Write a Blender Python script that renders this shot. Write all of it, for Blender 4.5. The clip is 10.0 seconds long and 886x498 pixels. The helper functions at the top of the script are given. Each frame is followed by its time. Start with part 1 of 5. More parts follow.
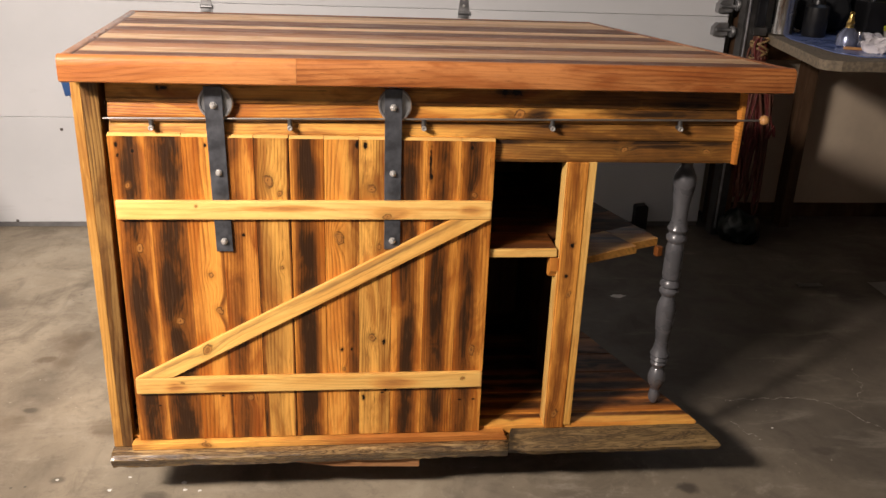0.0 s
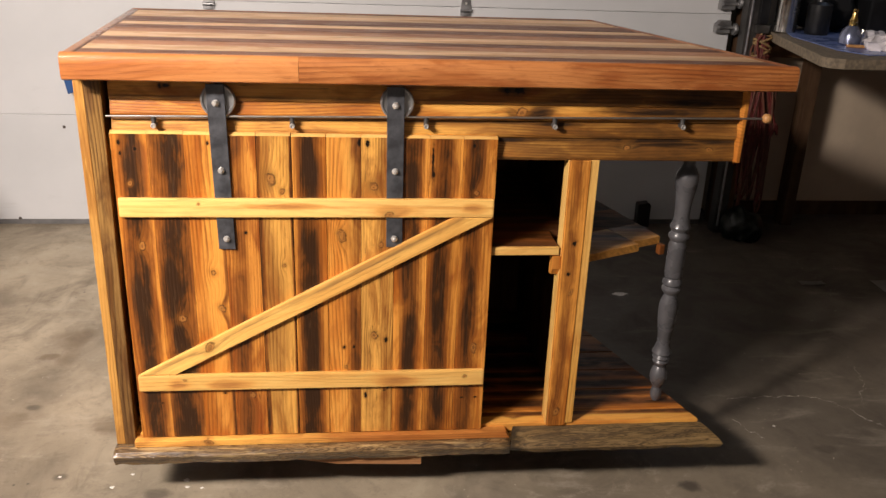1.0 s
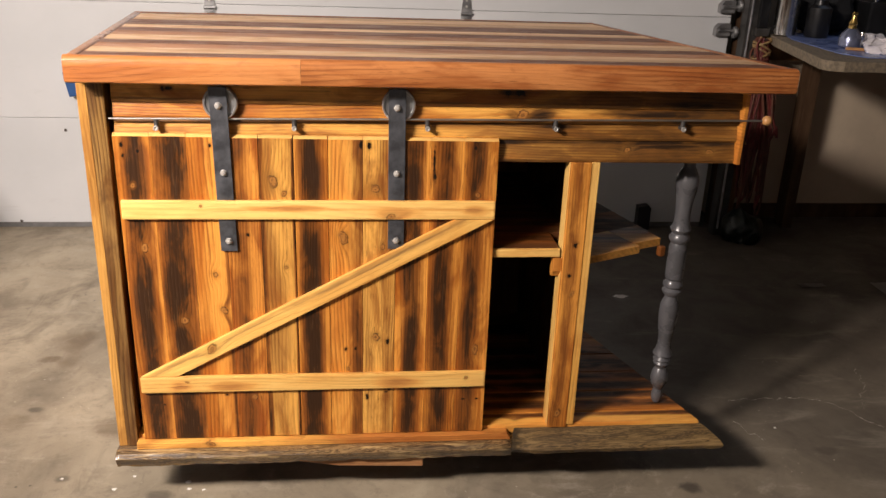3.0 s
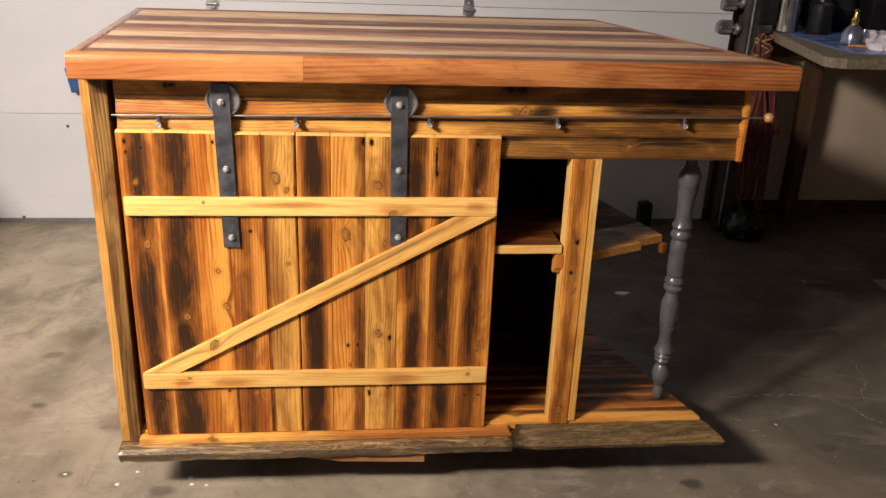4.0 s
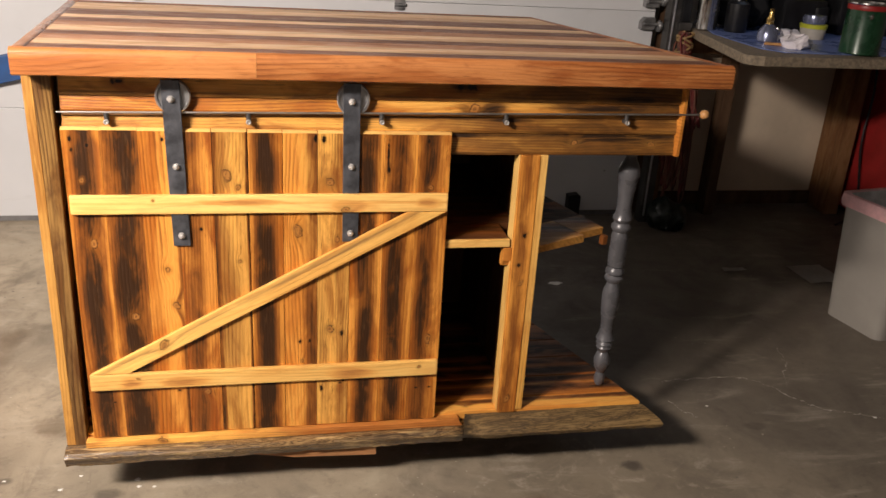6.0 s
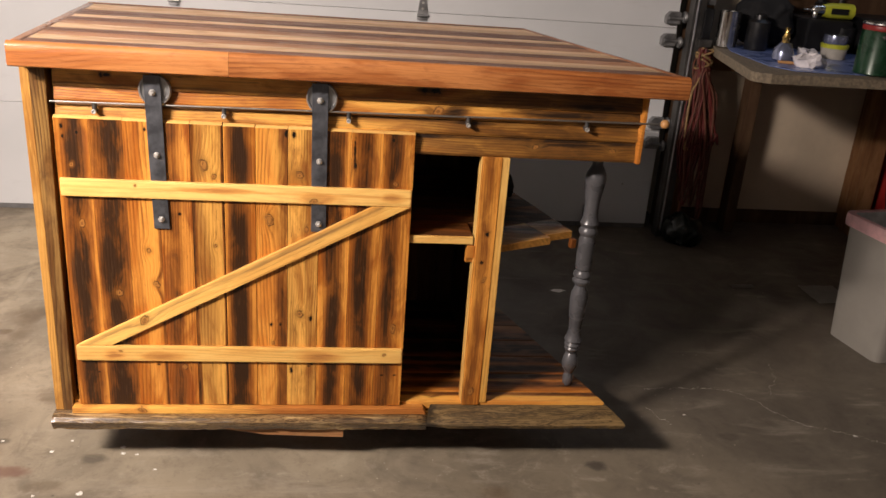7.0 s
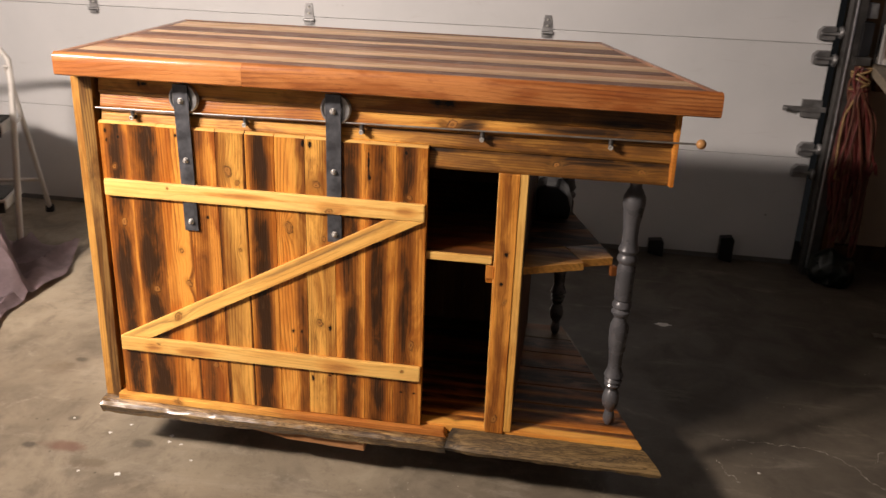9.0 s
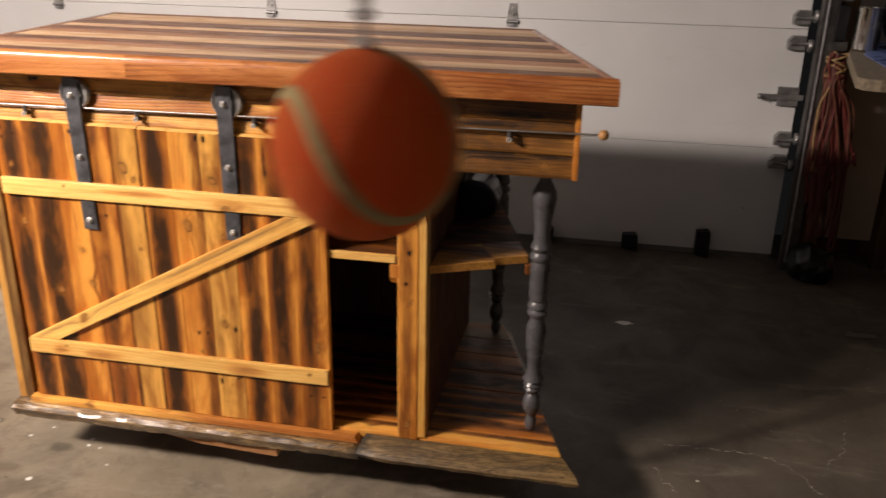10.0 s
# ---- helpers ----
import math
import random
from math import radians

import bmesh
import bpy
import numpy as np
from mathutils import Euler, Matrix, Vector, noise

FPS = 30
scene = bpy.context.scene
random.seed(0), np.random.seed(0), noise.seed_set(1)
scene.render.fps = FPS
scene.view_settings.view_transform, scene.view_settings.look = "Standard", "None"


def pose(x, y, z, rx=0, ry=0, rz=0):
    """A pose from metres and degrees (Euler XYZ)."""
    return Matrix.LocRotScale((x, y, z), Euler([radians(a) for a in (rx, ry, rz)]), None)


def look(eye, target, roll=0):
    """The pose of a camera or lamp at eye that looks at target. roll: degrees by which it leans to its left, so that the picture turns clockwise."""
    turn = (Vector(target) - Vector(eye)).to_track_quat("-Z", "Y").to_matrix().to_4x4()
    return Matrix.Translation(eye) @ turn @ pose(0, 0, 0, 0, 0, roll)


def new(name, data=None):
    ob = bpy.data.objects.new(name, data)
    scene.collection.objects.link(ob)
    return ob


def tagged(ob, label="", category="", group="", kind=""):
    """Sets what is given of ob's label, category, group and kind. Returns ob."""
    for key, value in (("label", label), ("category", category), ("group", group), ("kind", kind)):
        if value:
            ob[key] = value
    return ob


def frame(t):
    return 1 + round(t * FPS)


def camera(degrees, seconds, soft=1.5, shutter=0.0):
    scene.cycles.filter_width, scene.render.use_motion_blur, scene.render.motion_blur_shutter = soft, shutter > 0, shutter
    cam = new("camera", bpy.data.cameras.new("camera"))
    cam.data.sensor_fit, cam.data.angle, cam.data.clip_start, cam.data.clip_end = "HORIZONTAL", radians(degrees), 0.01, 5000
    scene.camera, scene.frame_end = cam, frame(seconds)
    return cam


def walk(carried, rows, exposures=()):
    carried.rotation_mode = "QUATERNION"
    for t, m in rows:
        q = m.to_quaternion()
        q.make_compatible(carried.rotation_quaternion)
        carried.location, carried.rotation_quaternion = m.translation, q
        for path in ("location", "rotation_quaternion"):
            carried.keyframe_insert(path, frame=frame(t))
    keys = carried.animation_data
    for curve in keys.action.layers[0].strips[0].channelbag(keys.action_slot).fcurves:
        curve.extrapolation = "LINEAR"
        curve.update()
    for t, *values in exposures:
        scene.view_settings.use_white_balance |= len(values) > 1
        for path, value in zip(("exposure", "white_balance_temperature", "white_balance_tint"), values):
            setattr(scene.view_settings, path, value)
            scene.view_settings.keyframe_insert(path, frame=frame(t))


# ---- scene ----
cam = camera(55.3, 10.0, 1.5, 0.5)
PATH = [
    (0, (-0.026, 0.009, 1.16), (0.189, 1.858, 0.431), 2.2),
    (0.5, (-0.025, 0.009, 1.158), (0.185, 1.858, 0.424), 2.1),
    (1, (-0.026, 0.009, 1.161), (0.184, 1.857, 0.426), 2.2),
    (1.5, (-0.028, 0.005, 1.162), (0.183, 1.855, 0.432), 2.2),
    (2, (-0.031, 0.004, 1.162), (0.187, 1.856, 0.44), 2.3),
    (2.5, (-0.029, 0.004, 1.16), (0.185, 1.856, 0.437), 2.2),
    (4, (-0.031, 0.001, 1.162), (0.176, 1.849, 0.426), 2.2),
    (4.5, (-0.034, 0.001, 1.163), (0.175, 1.849, 0.427), 2.2),
    (5, (-0.054, 0.002, 1.16), (0.18, 1.841, 0.41), 1.8),
    (5.5, (-0.096, 0.002, 1.171), (0.214, 1.829, 0.419), 2.3),
    (6, (-0.1, -0.011, 1.174), (0.3, 1.801, 0.429), 3.6),
    (6.2, (-0.082, -0.018, 1.175), (0.327, 1.793, 0.432), 3.9),
    (7.3, (0.152, -0.158, 1.185), (0.361, 1.703, 0.483), 4.4),
    (7.5, (0.183, -0.143, 1.18), (0.401, 1.724, 0.496), 4.1),
    (8, (0.258, -0.066, 1.175), (0.456, 1.805, 0.497), 3.8),
    (8.2, (0.285, -0.05, 1.171), (0.42, 1.823, 0.483), 3.6),
    (8.5, (0.327, -0.046, 1.175), (0.317, 1.825, 0.468), 2.6),
    (8.7, (0.386, -0.05, 1.175), (0.259, 1.816, 0.467), 2.3),
    (9, (0.505, -0.077, 1.176), (0.233, 1.776, 0.474), 2.2),
    (9.3, (0.601, -0.07, 1.179), (0.244, 1.765, 0.469), 1.5),
    (9.5, (0.642, -0.046, 1.169), (0.267, 1.785, 0.457), 1.2),
    (9.7, (0.678, -0.005, 1.163), (0.309, 1.825, 0.445), 1.0),
    (10, (0.742, 0.044, 1.163), (0.396, 1.878, 0.445), 1.1),
]
EXPOSURES = [(0.0, 0.02, 6500, 10), (4.2, 0.03, 6500, 10), (5.0, 0.07, 6500, 10), (6.2, 0.06, 6550, 10), (7.4, 0.0, 6650, 12), (8.5, 0.03, 6700, 12), (10.0, -0.02, 6850, 13)]
walk(cam, [(t, look(eye, target, roll)) for t, eye, target, roll in PATH], EXPOSURES)

# ---- light ----
world = bpy.data.worlds.new("garage_air")
world.use_nodes = True
scene.world = world
world.node_tree.nodes["Background"].inputs[0].default_value = (0.9, 0.95, 1.0, 1)
world.node_tree.nodes["Background"].inputs[1].default_value = 0.006

lamp_data = bpy.data.lights.new("work_lamp", "AREA")
lamp_data.shape, lamp_data.size, lamp_data.size_y = "RECTANGLE", 0.80, 0.08
lamp_data.energy, lamp_data.color = 37.5, (1.0, 0.872, 0.79)
lamp = new("work_lamp", lamp_data)
lamp_data.spread = radians(108)
lamp.matrix_world = look((-1.55, 0.15, 1.875), (-0.72, 2.0, 0.45))
# unseen point light added by the lamp: direct light plus wall-bounced fill
fill_data = bpy.data.lights.new("fill_bulb", "POINT")
fill_data.energy, fill_data.color, fill_data.shadow_soft_size = 114, (1.0, 0.865, 0.78), 0.08
fill_lamp = new("fill_bulb", fill_data)
fill_lamp.location = (-1.60, 0.05, 1.955)
bench_data = bpy.data.lights.new("bench_light", "AREA")
bench_data.shape, bench_data.size, bench_data.size_y = "RECTANGLE", 0.6, 0.05
bench_data.energy, bench_data.color = 0.5, (0.62, 0.76, 1.0)
bench_light = new("bench_light", bench_data)
bench_light.matrix_world = look((1.95, 3.10, 1.65), (1.95, 2.98, 0.8))


# ---- materials ----
class Tree:
    """A node material: nodes are made by kind, inputs given by socket number or by name."""

    def __init__(self, name):
        self.mat = bpy.data.materials.new(name)
        self.mat.use_nodes = True
        self.tree = self.mat.node_tree
        self.bsdf = self.tree.nodes["Principled BSDF"]

    def put(self, socket, value):
        if isinstance(value, bpy.types.NodeSocket):
            self.tree.links.new(value, socket)
        elif value is not None:
            socket.default_value = value

    def node(self, kind, *args, out=0, operation="", use_clamp=False, interpolation_type="", ins={}):
        n = self.tree.nodes.new("ShaderNode" + kind)
        if operation:
            n.operation = operation
        if use_clamp:
            n.use_clamp = True
        if interpolation_type:
            n.interpolation_type = interpolation_type
        for i, value in enumerate(args):
            self.put(n.inputs[i], value)
        for key, value in ins.items():
            self.put(n.inputs[key], value)
        return n.outputs[out]

    def math(self, op, *args, clamp=False):
        return self.node("Math", *args, operation=op, use_clamp=clamp)

    def vmath(self, op, *args, out=0):
        return self.node("VectorMath", *args, operation=op, out=out)

    def mix(self, fac, a, b, blend="MIX"):
        n = self.tree.nodes.new("ShaderNodeMix")
        n.data_type, n.blend_type = "RGBA", blend
        self.put(n.inputs[0], fac)
        self.put(n.inputs[6], a if not isinstance(a, tuple) else (*a, 1))
        self.put(n.inputs[7], b if not isinstance(b, tuple) else (*b, 1))
        return n.outputs[2]

    def span(self, value, a, b, c=0.0, d=1.0):
        return self.node("MapRange", value, a, b, c, d, interpolation_type="SMOOTHSTEP")

    def coords(self, scale=(1, 1, 1), shift=(0, 0, 0)):
        here = self.node("TexCoord", out=3)
        return self.node("Mapping", here, shift, (0, 0, 0), scale)

    def noise(self, vector, scale=1.0, detail=4.0, rough=0.55, distortion=0.0):
        return self.node("TexNoise", ins={"Vector": vector, "Scale": scale, "Detail": detail, "Roughness": rough, "Distortion": distortion})

    def finish(self, colour, rough=0.5, metal=0.0, bump=None, strength=0.2, depth=0.002, coat=0.0, coat_rough=0.1):
        b = self.bsdf.inputs
        self.put(b["Base Color"], colour if not isinstance(colour, tuple) else (*colour, 1))
        self.put(b["Roughness"], rough)
        self.put(b["Metallic"], metal)
        self.put(b["Coat Weight"], coat)
        self.put(b["Coat Roughness"], coat_rough)
        if bump is not None:
            self.put(b["Normal"], self.node("Bump", strength, depth, ins={"Height": bump}))
        return self.mat


def times(colour, f):
    return tuple(c * f for c in colour)


SEED = [0.0]


def wood(name, light, mid, dark=(0.022, 0.0108, 0.0052), along=2, across=0, bands=(), knots=(), holes=(), sweep=None, grain=0.5, rough=0.38, coat=0.2, pitch=170.0, scorch=(0.23, 0.072, 0.014), scars=()):
    """Varnished reclaimed wood. bands: (centre, half width, strength) of scorched stripes; knots and nail holes: (across, along, radius); scars: (across, along, half width, half length) of charred tears."""
    SEED[0] += 1.37
    k = Tree(name)
    here = k.node("TexCoord", out=3)
    shift = (SEED[0] * 3.1, SEED[0] * 1.7, SEED[0] * 2.3)

    def stretched(cross, length, detail, rough_n=0.55, distortion=0.0):
        size = [cross] * 3
        size[along] = length
        return k.noise(k.node("Mapping", here, shift, (0, 0, 0), tuple(size)), 1.0, detail, rough_n, distortion)

    xyz = k.node("SeparateXYZ", here).node
    p, q = xyz.outputs[across], xyz.outputs[along]
    warp = k.noise(k.coords((30, 30, 30), shift), 1.0, 3.0)
    burr = k.noise(k.coords((130, 130, 130), shift), 1.0, 3.0, 0.6)
    fibre = stretched(420.0, 7.0, 3.0, 0.62)
    dash = stretched(300.0, 26.0, 2.0, 0.5)
    blot = stretched(42.0, 13.0, 4.0, 0.58, 0.6)
    blush = stretched(24.0, 5.0, 4.0, 0.6, 0.9)
    tone = stretched(15.0, 2.0, 2.0, 0.5, 0.3)
    patch = stretched(12.0, 3.4, 3.0, 0.55)
    cloud = stretched(7.0, 2.0, 2.0)
    drift = stretched(14.0, 4.5, 3.0, 0.6)
    zone = stretched(18.0, 2.8, 2.0, 0.5)
    bend = stretched(8.0, 1.5, 1.5, 0.45)
    shiver = stretched(50.0, 10.0, 3.0, 0.6)
    # rings swerve round the knots
    push = None
    for a, b, r in knots:
        dx = k.math("DIVIDE", k.math("SUBTRACT", p, a), r * 1.6)
        dz = k.math("DIVIDE", k.math("SUBTRACT", q, b), r * 3.2)
        e = k.math("EXPONENT", k.math("MULTIPLY", k.math("ADD", k.math("MULTIPLY", dx, dx), k.math("MULTIPLY", dz, dz)), -1.0))
        e = k.math("MULTIPLY", e, min(r, 0.008) * 1.4)
        push = e if push is None else k.math("ADD", push, e)
    lane = p if push is None else k.math("ADD", p, push)
    # growth rings: slow early wood, then a sharp dark line of late wood
    phase = k.math("ADD", k.math("MULTIPLY", lane, pitch), k.math("ADD", k.math("MULTIPLY", bend, 11.0), k.math("MULTIPLY", shiver, 0.9)))
    ring = k.math("FRACT", phase)
    late = k.math("MULTIPLY", k.span(ring, 0.30, 0.86), k.span(ring, 1.0, 0.90))
    line = k.math("MULTIPLY", late, k.span(fibre, 0.36, 0.60, 0.35, 1.0))
    figure = k.math("MULTIPLY", line, k.span(zone, 0.40, 0.60, 0.12, 1.0))
    colour = k.mix(k.span(tone, 0.34, 0.66), light, mid)
    colour = k.mix(k.math("MULTIPLY", k.span(blush, 0.44, 0.66), min(0.85 * grain, 0.85)), colour, (mid[0] * 0.72, mid[1] * 0.54, mid[2] * 0.42))
    colour = k.mix(k.math("MULTIPLY", k.span(blot, 0.50, 0.72), 0.62 * grain), colour, (mid[0] * 0.62, mid[1] * 0.48, mid[2] * 0.42))
    colour = k.mix(k.math("MULTIPLY", k.span(blot, 0.46, 0.30), 0.30), colour, (min(light[0] * 1.10, 0.97), min(light[1] * 1.16, 0.75), light[2] * 1.25))
    colour = k.mix(k.math("MULTIPLY", figure, min(0.85 * grain, 0.85)), colour, (mid[0] * 0.34, mid[1] * 0.25, mid[2] * 0.22))
    colour = k.mix(k.math("MULTIPLY", k.span(fibre, 0.50, 0.68), 0.12 + 0.22 * grain), colour, times(mid, 0.50))
    colour = k.mix(k.math("MULTIPLY", k.span(dash, 0.66, 0.74), 0.55 * grain), colour, times(mid, 0.22))
    total = None
    for centre, half, strength in bands:
        off = k.math("ADD", lane, k.math("MULTIPLY", k.math("SUBTRACT", patch, 0.5), half * 1.5))
        off = k.math("ADD", off, k.math("MULTIPLY", k.math("SUBTRACT", shiver, 0.5), 0.0025))
        d = k.math("ABSOLUTE", k.math("SUBTRACT", off, centre))
        b = k.span(d, half * 2.35, half * 0.15, 0.0, min(strength * 1.12, 1.2))
        b = k.math("MULTIPLY", b, k.span(drift, 0.34, 0.62, 0.80, 1.10))
        total = b if total is None else k.math("MAXIMUM", total, b)
    if sweep:
        b = k.math("MULTIPLY", k.span(k.math("ADD", q, k.math("MULTIPLY", k.math("SUBTRACT", cloud, 0.5), 0.5)), sweep[0], sweep[1], 0.0, sweep[2]), k.span(patch, 0.36, 0.54, 0.25, 1.0))
        total = b if total is None else k.math("MAXIMUM", total, b)
    for a, b, ra, rb in scars:
        dx = k.math("DIVIDE", k.math("SUBTRACT", lane, a), ra)
        dz = k.math("DIVIDE", k.math("SUBTRACT", q, b), rb)
        d = k.math("SQRT", k.math("ADD", k.math("MULTIPLY", dx, dx), k.math("MULTIPLY", dz, dz)))
        d = k.math("ADD", d, k.math("ADD", k.math("MULTIPLY", k.math("SUBTRACT", blot, 0.5), 3.0), k.math("MULTIPLY", k.math("SUBTRACT", shiver, 0.5), 1.5)))
        b = k.span(d, 2.3, 0.1, 0.0, 1.1)
        total = b if total is None else k.math("MAXIMUM", total, b)
    if total is not None:
        total = k.math("MULTIPLY", total, k.span(blot, 0.32, 0.64, 0.66, 1.10))
        total = k.math("MULTIPLY", total, k.span(fibre, 0.34, 0.64, 0.92, 1.08))
        total = k.math("MULTIPLY", total, k.span(line, 0.0, 1.0, 0.93, 1.12))
        colour = k.mix(k.span(total, 0.0, 0.52, 0.0, 0.94), colour, scorch)
        colour = k.mix(k.span(total, 0.34, 1.0, 0.0, 0.93), colour, dark)
        # pale worn flecks inside the char
        colour = k.mix(k.math("MULTIPLY", k.math("MULTIPLY", k.span(total, 0.5, 0.9), k.span(dash, 0.40, 0.30)), 0.30), colour, (0.16, 0.085, 0.035))
    for a, b, r in knots:
        lean = 0.5 * math.sin(a * 900 + b * 70)
        px, pz = k.math("SUBTRACT", p, a), k.math("SUBTRACT", q, b)
        dx = k.math("DIVIDE", k.math("ADD", px, k.math("MULTIPLY", pz, lean)), r * 0.85)
        dz = k.math("DIVIDE", k.math("SUBTRACT", pz, k.math("MULTIPLY", px, lean)), r * (1.15 + 0.35 * math.cos(b * 50)))
        d = k.math("SQRT", k.math("ADD", k.math("MULTIPLY", dx, dx), k.math("MULTIPLY", dz, dz)))
        d = k.math("ADD", d, k.math("ADD", k.math("MULTIPLY", k.math("SUBTRACT", warp, 0.5), 1.6), k.math("MULTIPLY", k.math("SUBTRACT", burr, 0.5), 1.3)))
        whorl = k.math("SINE", k.math("ADD", k.math("MULTIPLY", d, 11.0), k.math("MULTIPLY", patch, 12.0)))
        colour = k.mix(k.math("MULTIPLY", k.span(d, 2.6, 0.8), 0.45), colour, times(mid, 0.55))
        colour = k.mix(k.math("MULTIPLY", k.span(d, 1.05, 0.75), 0.70), colour, (0.50, 0.22, 0.055))
        colour = k.mix(k.math("MULTIPLY", k.span(d, 1.05, 0.75), k.span(whorl, -0.1, 0.9, 0.15, 0.65)), colour, (0.15, 0.055, 0.016))
        rim = k.math("MULTIPLY", k.span(k.math("ABSOLUTE", k.math("SUBTRACT", d, 1.0)), 0.22, 0.04), k.span(k.math("ADD", dx, k.math("MULTIPLY", warp, 2.0)), 0.0, 1.3, 0.10, 0.75))
        colour = k.mix(rim, colour, (0.035, 0.013, 0.007))
        colour = k.mix(k.math("MULTIPLY", k.span(d, 0.35, 0.1), 0.45), colour, (0.045, 0.016, 0.008))
    for a, b, r, *tall in holes:
        dx = k.math("DIVIDE", k.math("SUBTRACT", p, a), r)
        dz = k.math("DIVIDE", k.math("SUBTRACT", q, b), r * (tall[0] if tall else 1.3 + 0.7 * math.sin(b * 300)))
        d = k.math("ADD", k.math("SQRT", k.math("ADD", k.math("MULTIPLY", dx, dx), k.math("MULTIPLY", dz, dz))), k.math("MULTIPLY", k.math("SUBTRACT", k.noise(k.coords((150, 150, 150), shift), 1.0, 2.0), 0.5), 2.2))
        colour = k.mix(k.math("MULTIPLY", k.span(d, 2.4, 0.8), 0.6), colour, times(scorch, 0.5))
        colour = k.mix(k.span(d, 1.25, 0.75), colour, (0.006, 0.004, 0.003))
    info = k.node("ObjectInfo", out=5)
    colour = k.mix(1.0, colour, k.node("CombineColor", k.span(info, 0, 1, 0.90, 1.06), k.span(info, 0, 1, 0.88, 1.06), k.span(info, 0, 1, 0.84, 1.04)), "MULTIPLY")
    relief = k.math("ADD", k.math("ADD", k.math("MULTIPLY", line, -0.6), k.math("MULTIPLY", fibre, 0.5)), k.math("MULTIPLY", blot, 1.2))
    mat = k.finish(colour, k.span(blot, 0.3, 0.7, rough - 0.08, rough + 0.12), 0.0, relief, 0.35, 0.0018, coat, 0.16)
    k.put(k.bsdf.inputs["Specular IOR Level"], 0.30)
    return mat


def plain(name, colour, rough=0.5, metal=0.0, vary=0.15, scale=12.0, bump=0.08, coat=0.0, depth=0.002):
    k = Tree(name)
    a = k.noise(k.coords(), scale, 5.0, 0.6)
    b = k.noise(k.coords((1, 1, 1), (3, 7, 1)), scale * 7.0, 3.0)
    c = k.mix(k.span(a, 0.3, 0.7), times(colour, 1 - vary), times(colour, 1 + vary))
    c = k.mix(k.math("MULTIPLY", k.span(b, 0.55, 0.75), vary), c, times(colour, 0.6))
    return k.finish(c, k.span(a, 0.3, 0.7, max(rough - 0.08, 0.02), rough + 0.08), metal, b, bump, depth, coat)


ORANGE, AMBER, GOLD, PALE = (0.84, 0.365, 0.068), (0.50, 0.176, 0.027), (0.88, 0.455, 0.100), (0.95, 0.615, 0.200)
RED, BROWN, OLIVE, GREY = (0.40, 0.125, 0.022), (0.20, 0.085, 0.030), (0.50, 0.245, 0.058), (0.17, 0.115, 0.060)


OIL, RUST, UMBER = (0.045, 0.038, 0.032), (0.13, 0.055, 0.042), (0.10, 0.070, 0.042)
FLOOR_SPOTS = (
    (-0.857, 2.141, 0.030, 0.022, 0.7, UMBER), (-0.808, 1.883, 0.02, 0.015, 0.6, OIL), (-0.66, 1.60, 0.018, 0.014, 0.6, OIL), (-0.70, 1.47, 0.018, 0.014, 0.7, OIL),
    (-0.60, 1.80, 0.06, 0.045, 0.55, UMBER), (-0.84, 1.827, 0.05, 0.04, 0.35, UMBER), (0.714, 1.497, 0.026, 0.021, 0.85, OIL), (-0.615, 1.485, 0.06, 0.022, 0.65, RUST),
    (-0.52, 1.43, 0.05, 0.02, 0.4, UMBER), (-0.44, 1.53, 0.03, 0.02, 0.5, OIL), (-0.95, 1.60, 0.07, 0.05, 0.45, (0.17, 0.105, 0.04)), (1.10, 1.62, 0.03, 0.02, 0.5, OIL),
)


